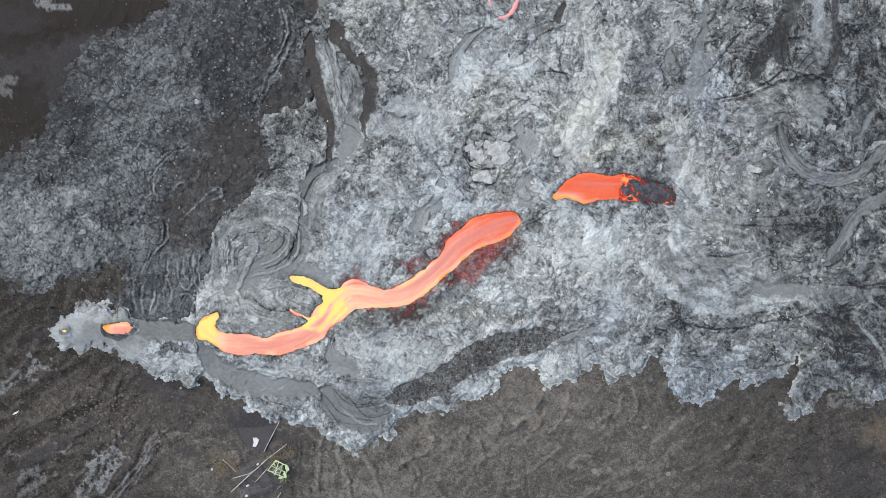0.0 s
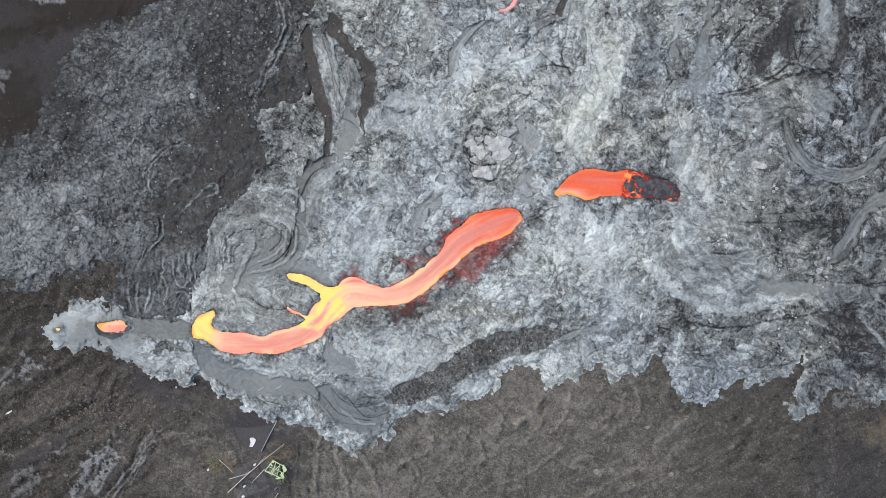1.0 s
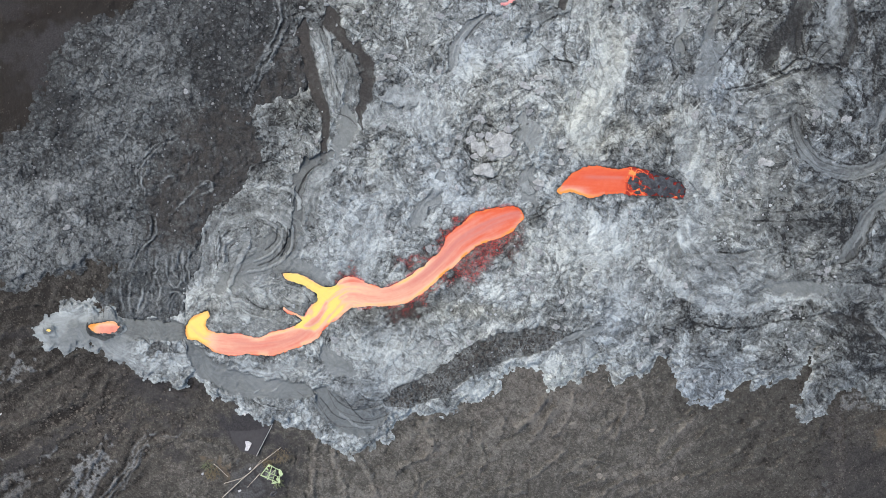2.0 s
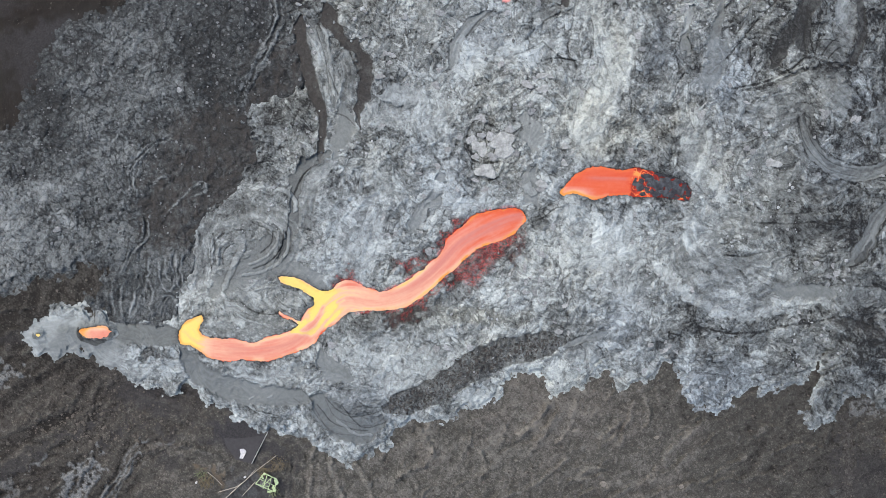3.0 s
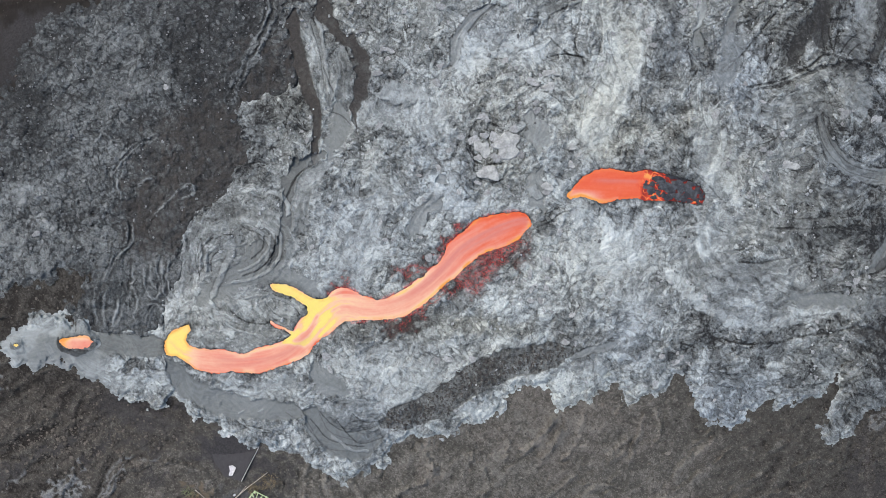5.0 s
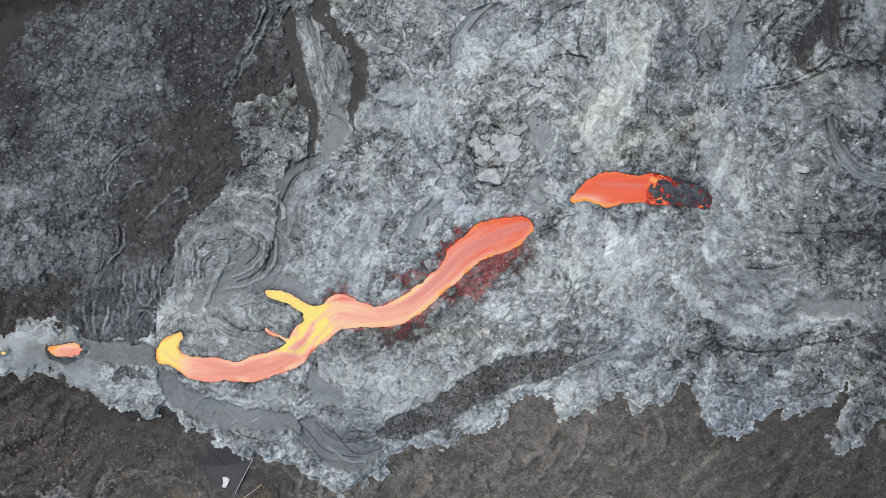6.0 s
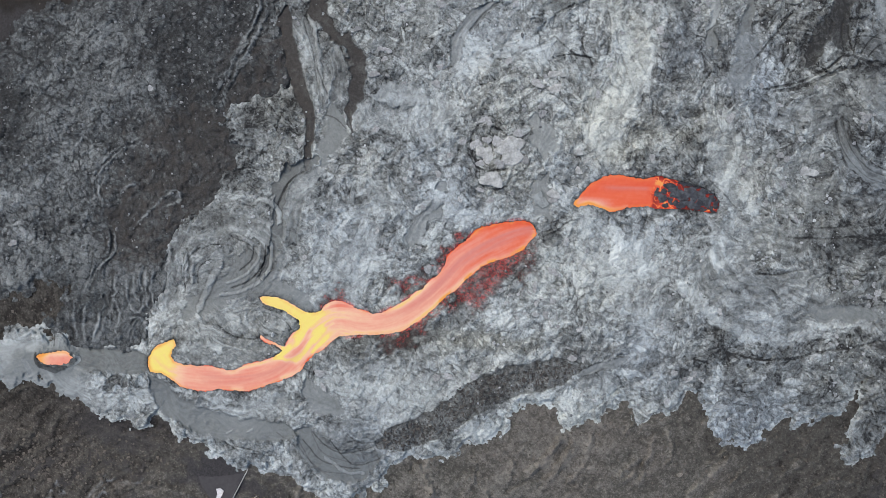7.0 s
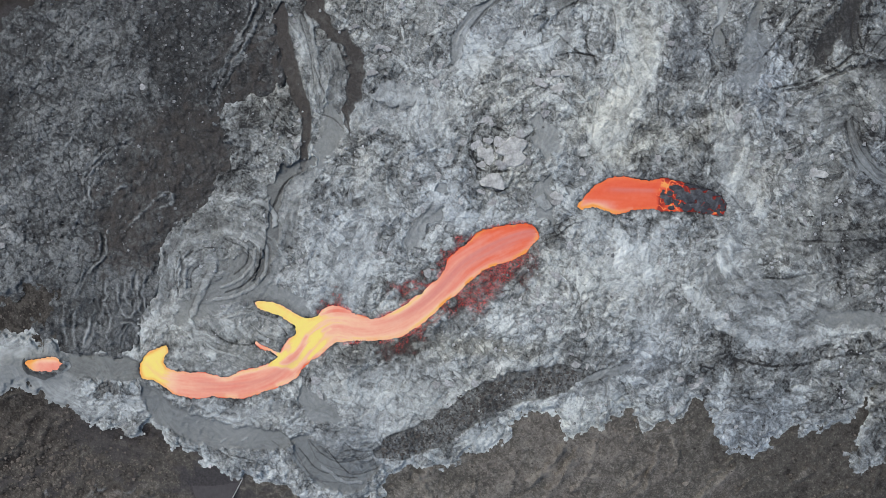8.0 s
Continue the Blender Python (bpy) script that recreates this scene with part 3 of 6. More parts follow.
def plates(seed, count, smallest, largest, stretch, spread, lift, where, box, wild, bias=0.0):
    """Overlapping broken plates and lobes, drawn out along the flow: their tone and height, the largest laid first."""
    r = np.random.default_rng(seed)
    tone_map, lift_map = np.zeros_like(gx), np.zeros_like(gx)
    sizes = np.sort(smallest * (largest / smallest) ** (r.random(count) ** 1.7))[::-1]
    xs, ys = r.uniform(box[0], box[2], count), r.uniform(box[1], box[3], count)
    shade = bias + r.normal(0, spread, count)
    for k in range(count):
        i, j = int(xs[k] - X0), int(ys[k] - Y0)
        if where[j, i] < r.random():
            continue
        size = sizes[k]
        loose = wild[j, i]
        a = angle[j, i] + r.normal(0, 0.12 + loose)
        long = size * (1 + r.random() * stretch * (1 + 0.9 * (1 - min(1.0, loose))))
        wide = size * size / long * 1.15
        pad = int(long * 1.45) + 2
        s = (slice(max(j - pad, 0), j + pad + 1), slice(max(i - pad, 0), i + pad + 1))
        ex, ey = gx[s] - xs[k], gy[s] - ys[k]
        ca, sa = math.cos(a), math.sin(a)
        u, v = (ex * ca + ey * sa) / long, (ey * ca - ex * sa) / wide
        p1, p2, p3 = r.random(3) * 6.283
        th = np.arctan2(v, u)
        d = np.hypot(u, v) * (1 + 0.16 * np.sin(2 * th + p1) + 0.13 * np.sin(3 * th + p2) + 0.09 * np.sin(5 * th + p3)) + 0.10 * lobe_x[s] + 0.05 * fine[s]
        soft_edge = 0.9 / wide
        m = np.clip((1.0 - d) / soft_edge + 0.5, 0, 1)
        gap = np.clip(1 - np.abs(d - 1.0 - 0.8 / wide) * wide / 1.3, 0, 1)
        dome = np.sqrt(np.clip(1 - d * d, 0, 1))
        ribs = 0.03 * np.sin(v * wide * 1.9 + p1) * (r.random() < 0.35)
        t = shade[k] + ribs + 0.05 * u * math.cos(p2) + 0.03 * dome
        h = lift * min(1.5, size / 8) * (0.35 + 0.65 * dome + 0.35 * u * math.cos(p3) + 0.35 * v * math.sin(p3)) + 0.3 * shade[k]
        tone_map[s] += m * (t - tone_map[s]) - 0.125 * gap
        lift_map[s] += m * (0.45 * lift_map[s] + h - lift_map[s]) - 0.06 * gap
    return np.clip(tone_map, -0.35, 0.4), lift_map


whole = (-40, -40, 1600, 915)
inner = step(-4, 6, new_in) * (1 - 0.9 * smooth)
plate_tone, plate_lift = plates(51, 10500, 3.2, 26, 1.0, 0.095, 0.15, inner, whole, 0.75 * (1 - 0.65 * ordered))
flaky = inner * step(0.0, 0.9, rough(55, 160, 30, 0.9) + 1.5 * tone) * (1 - step(-30, 0, melt_in))
flake_tone, flake_lift = plates(54, 3000, 3.2, 14, 1.0, 0.04, 0.05, flaky, whole, 0.6 * (1 - 0.5 * ordered), 0.13)
plate_tone, plate_lift = np.where(np.abs(flake_tone) > 0.01, 0.5 * plate_tone + flake_tone, plate_tone), plate_lift + flake_lift
fold_x, fold_y = gx + 9 * warp_x + 2.5 * streak_wide, gy + 9 * warp_y + 2.5 * lobe_y
turn_x, turn_y = rough(36, 110, 22, 1.3), rough(37, 110, 22, 1.3)
curl_x, curl_y = gx + 17 * turn_x + 1.2 * lobe_x, gy + 17 * turn_y + 1.2 * lobe_y
mottle = sample(rough(24, 90, 6, 1.2), fold_x, fold_y)
ridge = np.abs(sample(rough(25, 70, 7, 1.3), curl_x, curl_y))
isle = sample(rough(29, 110, 6, 1.35), curl_x, curl_y + 30)
drift = step(-0.07, 0.07, isle) - 0.5
isle_rim = np.exp(-((isle + 0.10) / 0.06) ** 2)
chip = sample(rough(35, 40, 5, 1.2), curl_x + 90, curl_y)
chips = step(0.50, 0.68, chip) - 0.7 * step(-0.9, -1.1, chip)
chip_rim = np.exp(-((chip - 0.42) / 0.08) ** 2)
flake = step(0.45, 0.6, sample(rough(27, 60, 6, 1.2), fold_x, fold_y + 70))
# marbled folds: bands that follow the curled skin, close together where it was squeezed
marble = np.sin(sample(rough(38, 190, 26, 1.5), curl_x, curl_y + 10) * 17.0 + 0.7 * mottle)
marble = np.tanh(1.8 * marble) * step(-0.5, 0.6, rough(39, 120, 20, 1.0) + 0.6 * ordered)
crevice = np.exp(-(ridge / 0.045) ** 2)
patchy = step(-0.6, 1.2, rough(28, 300, 40, 1.0))

smooth = np.maximum(smooth, 0.97 * delta)
rougher = 1 - 0.88 * smooth
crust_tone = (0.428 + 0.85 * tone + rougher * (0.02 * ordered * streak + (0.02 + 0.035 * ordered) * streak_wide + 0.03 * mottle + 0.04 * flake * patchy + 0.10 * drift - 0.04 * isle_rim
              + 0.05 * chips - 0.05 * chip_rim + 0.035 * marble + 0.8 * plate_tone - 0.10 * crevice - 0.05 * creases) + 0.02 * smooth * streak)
# crust tone darker towards the melt, most in the last decimetres
near_melt = np.exp(-np.maximum(-melt_in, 0) / 7.0)
crust_tone -= 0.07 * near_melt * (0.6 + 0.3 * bumps) + 0.20 * np.exp(-np.maximum(-melt_in, 0) / 2.2)
crust_height = (rise + rougher * (0.18 * lumps + 0.04 * mottle + 0.03 * streak + 0.05 * streak_wide - 0.04 * creases + 0.01 * fine + 0.03 * flake + 0.05 * drift + 0.05 * chips - 0.05 * chip_rim
                + 0.75 * plate_lift
                - 0.12 * crevice) + 0.012 * smooth * streak)
front = new_in + 3.7 * lobe_x + 0.9 * bumps + 0.5 * fine
rim = step(0, 9, front)
crust_height *= 1 - 0.92 * delta
crust_z = -0.42 + (0.62 - 0.22 * delta) * np.sqrt(np.clip(rim, 0, 1)) + 0.62 * step(6, 60, front) + crust_height * (0.35 + 0.65 * rim)
bank = melt_in + 0.8 * lobe_x + 0.4 * fine
crust_z = crust_z * (1 - step(-14, 0, bank)) + step(-14, 0, bank) * (0.72 + 0.05 * bumps + 0.06 * fine)
crust_z -= 1.3 * step(-0.6, 2.0, bank)
MELT_LEVEL = 0.42

# ---- the old dark flow and the brown ground ----
old_edge = old_in + 7 * warp_x + 6 * lobe_x + 3 * bumps
old_fray = step(-4, 22, old_edge)
ropy = step(215, 250, gx) * step(425, 455, gy)
old_dir = np.radians(-48) * (1 - ropy) + np.radians(100) * ropy + 0.5 * warp_x + 0.5 * broad_patch
old_streak = drawn_out(rough(31, 30, 3.0, 0.4), 6, 2.2, np.cos(old_dir), np.sin(old_dir))
old_hair = np.tanh(0.9 * drawn_out(rough(33, 10, 2.2, -0.1), 4, 1.2, np.cos(old_dir + rough(34, 60, 14, 0.8)), np.sin(old_dir + rough(34, 60, 14, 0.8))))
old_curl = sample(rough(40, 90, 6, 1.3), gx + 14 * turn_x, gy + 14 * turn_y)
old_mark = 0.05 * (step(-0.07, 0.07, old_curl) - 0.5) - 0.04 * np.exp(-((old_curl + 0.1) / 0.06) ** 2) + 0.025 * np.tanh(1.6 * np.sin(9 * old_curl))
old_tone = 0.285 + old_mark + 0.03 * broad_patch + 0.02 * lumps + (0.035 - 0.02 * ropy) * old_streak + 0.018 * old_hair + 0.025 * ropy
old_tone += 0.02 * np.exp(-((gx - 110) / 150) ** 2 - ((gy - 400) / 75) ** 2) - 0.06 * step(60, -5, old_edge) - 0.11 * step(290, 140, gx) * step(340, 220, gy) - 0.07 * step(330, 420, gx) * step(330, 200, gy) - 0.03 * step(300, 420, gx)
old_plate, old_lift = plates(52, 5200, 3.0, 16, 1.0, 0.05, 0.10, step(-4, 6, old_in) * step(30, 0, new_in) * (1 - 0.85 * ropy), (-40, -40, 590, 600), np.full_like(gx, 1.2))
old_tone += 0.9 * old_plate
old_rise = old_lift + 0.16 * lumps + 0.05 * bumps + 0.03 * fine
old_smooth = np.zeros_like(gx)
old_brown = step(-16, 22, strip_in + 8 * lobe_x + 10 * warp_x + 6 * old_streak) * np.clip(0.62 + 0.14 * bumps + 0.12 * old_streak, 0.15, 0.92)


def old_blot(x, y, rx, ry, amount):
    s = window([(x - rx, y - ry), (x + rx, y + ry)], 1.4 * max(rx, ry))
    d = np.hypot((gx[s] + 20 * warp_x[s] + 6 * lobe_x[s] - x) / rx, (gy[s] + 20 * warp_y[s] + 6 * lobe_y[s] - y) / ry)
    old_tone[s] += 1.15 * amount * (1 - step(0.5, 1.4, d))


def old_rope(width, text, pale=0.14, wave_len=6.0):
    pts = pairs(text)
    s = window(pts, 2 * width + 20)
    side, run, ang, total = along(pts, gx[s] + 1.1 * lobe_x[s] + 1.5 * warp_x[s], gy[s] + 1.1 * lobe_y[s] + 1.5 * warp_y[s])
    near = 1 - step(0.7, 1.1, np.abs(side) / (0.5 * width))
    wave = np.clip(sample(strands, run * 0.12 + pts[0][0], side * 7.0 / wave_len + pts[0][1]), -1.6, 1.6)
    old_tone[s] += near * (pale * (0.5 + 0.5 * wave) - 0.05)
    old_rise[s] += near * 0.1 * wave
    old_smooth[s] = np.maximum(old_smooth[s], 0.5 * near)
    old_brown[s] *= 1 - 0.9 * near


def old_fold(text, pale=0.20, wide=1.6):
    """One thin rope of folded old crust with dark flanks."""
    pts = pairs(text)
    s = window(pts, 24)
    side, run, ang, total = along(pts, gx[s] + 1.3 * lobe_x[s], gy[s] + 1.3 * lobe_y[s])
    ends = step(-1, 8, np.minimum(run, total - run))
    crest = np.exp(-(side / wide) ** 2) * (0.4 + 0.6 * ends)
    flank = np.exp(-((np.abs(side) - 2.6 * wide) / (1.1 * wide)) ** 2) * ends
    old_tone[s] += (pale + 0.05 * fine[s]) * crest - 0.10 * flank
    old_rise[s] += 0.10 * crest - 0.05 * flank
    old_brown[s] *= 1 - 0.85 * crest


for b in ((200, 320, 60, 24, 0.04), (130, 350, 26, 34, -0.06), (110, 400, 130, 95, 0.06), (55, 370, 75, 75, 0.08), (160, 375, 40, 22, 0.14), (110, 450, 60, 40, 0.07), (130, 418, 30, 10, -0.10), (90, 300, 60, 16, -0.06), (185, 140, 45, 70, 0.05), (260, 60, 30, 30, 0.06), (310, 180, 50, 25, 0.07),
          (250, 260, 40, 30, 0.08), (60, 320, 60, 20, -0.06), (400, 90, 90, 90, -0.02), (60, 490, 90, 14, -0.04), (290, 500, 80, 60, -0.035), (230, 470, 40, 40, -0.03),
          (110, 200, 30, 80, -0.06), (320, 120, 70, 30, -0.03), (400, 150, 40, 50, -0.05)):
    old_blot(*b)
pit = np.exp(-((gx - 234) ** 2 + (gy - 380) ** 2) / 16)
old_tone -= 0.3 * pit
old_rise -= 0.8 * pit
old_rope(22, "444 196 474 144 498 100 516 50 506 0 500 -40", 0.14, 5.0)
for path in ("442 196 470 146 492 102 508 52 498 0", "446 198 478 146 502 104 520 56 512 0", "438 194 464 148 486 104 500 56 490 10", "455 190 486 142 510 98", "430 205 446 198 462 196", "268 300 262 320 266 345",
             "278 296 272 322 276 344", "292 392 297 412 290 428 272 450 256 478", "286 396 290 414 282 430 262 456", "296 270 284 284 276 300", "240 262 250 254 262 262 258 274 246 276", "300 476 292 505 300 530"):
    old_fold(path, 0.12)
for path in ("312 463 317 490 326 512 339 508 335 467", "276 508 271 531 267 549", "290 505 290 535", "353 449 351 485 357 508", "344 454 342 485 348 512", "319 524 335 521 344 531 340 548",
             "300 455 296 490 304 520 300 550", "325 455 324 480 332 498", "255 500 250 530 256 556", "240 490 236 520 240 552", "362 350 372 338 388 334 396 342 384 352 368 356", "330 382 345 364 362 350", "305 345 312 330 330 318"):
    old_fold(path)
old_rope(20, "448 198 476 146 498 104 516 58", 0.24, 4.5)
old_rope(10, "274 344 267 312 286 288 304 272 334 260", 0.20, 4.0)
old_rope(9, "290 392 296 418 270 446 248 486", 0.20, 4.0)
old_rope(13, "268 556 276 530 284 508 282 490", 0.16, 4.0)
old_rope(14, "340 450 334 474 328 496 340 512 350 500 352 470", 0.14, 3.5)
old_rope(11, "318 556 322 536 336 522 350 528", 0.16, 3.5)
old_rope(14, "180 395 150 385 120 395", 0.12)
old_rope(12, "240 262 255 256 262 268 250 276", 0.14)
old_rope(14, "160 200 190 210 220 200", 0.08)
old_rope(14, "290 285 275 320 262 345", 0.14)
old_rope(9, "290 395 292 420 270 445 250 485", 0.18)
old_rope(12, "370 335 380 345 395 340", 0.14)
old_rope(14, "268 300 280 285 300 270", 0.10)
old_z = -0.46 + 0.34 * old_fray + old_rise * (0.3 + 0.7 * old_fray)
old_z -= 1.6 * step(3, 14, new_in)

slope_dir = np.radians(-35 + 45 * step(380, 520, gx) * step(760, 600, gx) * 1.9) + 0.30 * warp_x + 0.25 * broad_patch
ground_streak = drawn_out(rough(32, 40, 4, 0.5), 8, 3.0, np.cos(slope_dir), np.sin(slope_dir))
ground_tone = 0.405 - 0.05 * step(480, 300, gx) + 0.03 * broad_patch + 0.02 * lumps + 0.015 * bumps + 0.02 * fine + 0.035 * grit + 0.075 * step(520, 640, gx) * step(1300, 1150, gx) + 0.03 * step(600, 700, gy) + (0.03 + 0.025 * step(420, 250, gx)) * ground_streak + 0.07 * step(420, 700, gx) - 0.03 * step(420, 150, gx) - 0.10 * step(1200, 1450, gx) - 0.06 * step(900, 1100, gx) - 0.03 * step(1400, 1500, gx) - 0.08 * np.exp(-((gx - 60) / 120) ** 2 - ((gy - 540) / 50) ** 2) - 0.32 * step(330, 180, gy) * step(420, 250, gx) - 0.05 * step(260, 100, gx) - 0.01 * step(1150, 1300, gx)
ground_grey = np.zeros_like(gx)
ground_flat = np.zeros_like(gx)
ground_tone += 0.03 * step(520, 600, gx) + 0.09 * np.exp(-((gx - 450) / 170) ** 2) * step(660, 760, gy) - 0.13 * step(480, 320, gx + gy)
ground_red = step(520, 250, gx) * step(380, 620, gy) * 0.15 + 0.5 * np.exp(-((gx - 90) / 70) ** 2 - ((gy - 50) / 30) ** 2) + 0.3 * np.exp(-((gx - 30) / 60) ** 2 - ((gy - 230) / 40) ** 2) + 0.25 * step(0, 2, lumps + broad_patch)
ground_ochre = np.zeros_like(gx)
clod_tone, clod_lift = plates(53, 12000, 1.6, 8, 0.9, 0.05, 0.09, step(12, 0, new_in), whole, np.full_like(gx, 1.2))
ground_tone += 0.8 * clod_tone
ground_rise = 0.6 * clod_lift + 0.035 * lumps + 0.02 * bumps + 0.02 * fine + (0.04 + 0.03 * step(420, 250, gx)) * ground_streak


def soil(kind, x, y, rx, ry, amount, turn=0.0, ragged=1.0):
    """A patch of ash, flaky grey crust or ochre staining on the brown slope."""
    s = window([(x - rx, y - ry), (x + rx, y + ry)], 1.6 * max(rx, ry))
    ex, ey = gx[s] - x + ragged * (9 * warp_x[s] + 6 * lobe_x[s]), gy[s] - y + ragged * (9 * warp_y[s] + 6 * lobe_y[s])
    ca, sa = math.cos(radians(turn)), math.sin(radians(turn))
    d = np.hypot((ex * ca + ey * sa) / rx, (ey * ca - ex * sa) / ry)
    near = 1 - step(0.6, 1.25, d)
    if kind == "grey":
        near = 1 - step(0.75, 1.1, d + 0.06 * fine[s])
        ground_grey[s] = np.maximum(ground_grey[s], 0.8 * amount * step(0.28, 0.52, near * (0.55 + 0.20 * bumps[s] + 0.14 * fine[s] + 0.18 * ground_streak[s])))
        ground_rise[s] += near * (0.08 * fine[s] + 0.04 * ground_streak[s])
    elif kind == "ash":
        ground_flat[s] = np.maximum(ground_flat[s], near * amount)
    elif kind == "pale":
        ground_tone[s] += near * amount
    elif kind == "ochre":
        ground_ochre[s] = np.maximum(ground_ochre[s], near * amount)


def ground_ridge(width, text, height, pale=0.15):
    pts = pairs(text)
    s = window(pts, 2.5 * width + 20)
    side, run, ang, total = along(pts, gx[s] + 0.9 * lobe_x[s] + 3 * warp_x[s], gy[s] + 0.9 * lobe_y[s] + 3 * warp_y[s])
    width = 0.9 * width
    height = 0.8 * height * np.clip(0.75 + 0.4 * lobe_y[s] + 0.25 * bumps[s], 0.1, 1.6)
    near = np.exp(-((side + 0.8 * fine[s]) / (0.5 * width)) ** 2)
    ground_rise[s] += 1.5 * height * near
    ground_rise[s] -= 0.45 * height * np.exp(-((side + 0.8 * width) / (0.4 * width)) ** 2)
    # light on the rib painted as paler tone to one side; negative darkens gullies
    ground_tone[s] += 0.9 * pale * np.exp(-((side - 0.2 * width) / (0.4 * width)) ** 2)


for p in (("grey", 92, 4, 34, 12, 0.85, 0, 0.5), ("grey", 20, 152, 24, 22, 0.5, 0, 0.5), ("grey", 74, 656, 34, 13, 0.85, -28), ("grey", 188, 812, 22, 26, 0.85, 30), ("grey", 172, 846, 24, 34, 0.9, 30), ("grey", 146, 872, 18, 20, 0.8, 35), ("grey", 205, 782, 7, 16, 0.8, 35), ("grey", 246, 815, 4, 46, 0.8, 30), ("grey", 214, 862, 5, 34, 0.75, 42), ("grey", 262, 782, 3, 26, 0.6, 30), ("grey", 18, 690, 34, 6, 0.7, -38), ("grey", 14, 806, 14, 4, 0.7, -10), ("grey", 116, 796, 18, 2.5, 0.7, -38), ("grey", 60, 842, 50, 18, 0.45, -30), ("grey", 40, 870, 40, 12, 0.4),
          ("grey", 1500, 715, 45, 28, 0.6), ("grey", 1436, 868, 16, 34, 0.30), ("ash", 445, 752, 48, 42, 1.0), ("ash", 470, 850, 70, 45, 0.85), ("grey", 450, 850, 60, 40, 0.22), ("grey", 440, 860, 30, 20, 0.25), ("ash", 300, 690, 90, 28, 0.6, 20),
          ("ash", 120, 100, 70, 36, 0.7, -30), ("ash", 505, 770, 24, 22, 0.8), ("ash", 1510, 840, 80, 45, 0.45), ("ash", 110, 160, 40, 40, 0.6, 20), ("ash", 30, 30, 60, 26, 0.4), ("ash", 20, 110, 40, 20, 0.6)):
    soil(*p)
for p in (("pale", 320, 830, 45, 45, 0.10), ("pale", 30, 220, 40, 40, 0.04), ("pale", 700, 760, 60, 40, 0.04), ("pale", 770, 755, 18, 30, 0.10), ("pale", 1130, 800, 60, 40, 0.05, -30),
          ("pale", 20, 640, 30, 12, 0.15, -30), ("ochre", 1548, 775, 30, 24, 0.35), ("ochre", 394, 832, 11, 12, 0.5), ("ochre", 508, 798, 22, 12, 0.45), ("pale", 1000, 730, 120, 40, 0.03)):
    soil(*p)
for p in (("ash", 180, 730, 90, 7, 0.6, -33), ("ash", 90, 790, 80, 9, 0.5, -33), ("ash", 310, 745, 70, 8, 0.5, 15), ("ash", 60, 600, 60, 10, 0.4, -20), ("ash", 130, 560, 40, 12, 0.4),
          ("ash", 400, 690, 40, 12, 0.6, 25), ("ash", 230, 760, 50, 6, 0.6, -50), ("ash", 30, 840, 60, 8, 0.5, -30), ("ash", 340, 790, 50, 8, 0.5, 20), ("ash", 545, 800, 8, 60, 0.5), ("ash", 1450, 780, 8, 60, 0.5),
          ("ash", 60, 100, 70, 20, 0.5, -20)):
    soil(*p)
for p in (("pale", 250, 720, 90, 8, 0.08, -33), ("pale", 130, 680, 70, 7, 0.07, -30), ("pale", 60, 720, 60, 5, 0.12, -30), ("pale", 330, 770, 60, 7, 0.08, 10), ("pale", 250, 830, 6, 50, 0.12, 32), ("pale", 1520, 790, 50, 25, 0.08),
          ("pale", 850, 780, 70, 20, 0.06, -30), ("pale", 940, 750, 30, 8, 0.12, -38), ("pale", 1180, 745, 30, 9, 0.10, -35), ("pale", 720, 790, 20, 30, 0.06), ("pale", 1370, 775, 40, 14, 0.08, -10), ("pale", 1040, 790, 50, 8, 0.08, -20)):
    soil(*p)


def ground_rope(width, text, grey=0.8):
    """A thin pale rope of old crust that breaks through the cinders."""
    pts = pairs(text)
    s = window(pts, 20)
    side, run, ang, total = along(pts, gx[s] + 1.2 * lobe_x[s], gy[s] + 1.2 * lobe_y[s])
    ends = step(-2, 10, np.minimum(run, total - run))
    crest = np.exp(-(side / width) ** 2) * ends
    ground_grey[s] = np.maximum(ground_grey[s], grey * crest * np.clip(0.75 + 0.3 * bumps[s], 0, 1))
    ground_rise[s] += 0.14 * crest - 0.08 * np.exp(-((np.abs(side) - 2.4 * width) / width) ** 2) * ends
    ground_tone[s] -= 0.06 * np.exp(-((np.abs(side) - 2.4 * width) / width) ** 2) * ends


def band(width, text, amount, red=0.0):
    """A soft broad stripe of darker or paler cinders."""
    pts = pairs(text)
    s = window(pts, 2 * width + 20)
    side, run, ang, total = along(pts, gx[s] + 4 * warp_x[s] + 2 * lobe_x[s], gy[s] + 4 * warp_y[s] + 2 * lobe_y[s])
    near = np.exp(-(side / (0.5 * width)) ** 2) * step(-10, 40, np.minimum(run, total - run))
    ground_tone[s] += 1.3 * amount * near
    ground_red[s] += red * near
    ground_rise[s] += 0.25 * np.sign(amount) * near


def combed(width, text, amount, pitch):
    """Fine parallel ridges of dragged cinders along a line."""
    pts = pairs(text)
    s = window(pts, width + 20)
    side, run, ang, total = along(pts, gx[s] + 5 * warp_x[s] + 1.2 * lobe_x[s], gy[s] + 5 * warp_y[s] + 1.2 * lobe_y[s])
    near = step(0.5 * width, 0.3 * width, np.abs(side)) * step(-10, 50, np.minimum(run, total - run)) * (1 - 0.8 * ground_flat[s])
    wave = np.clip(sample(strands, run * 0.07 + pts[0][0], side * 6.5 / pitch + pts[0][1]), -1.6, 1.6)
    ground_tone[s] += amount * near * wave
    ground_rise[s] += 1.2 * amount * near * wave


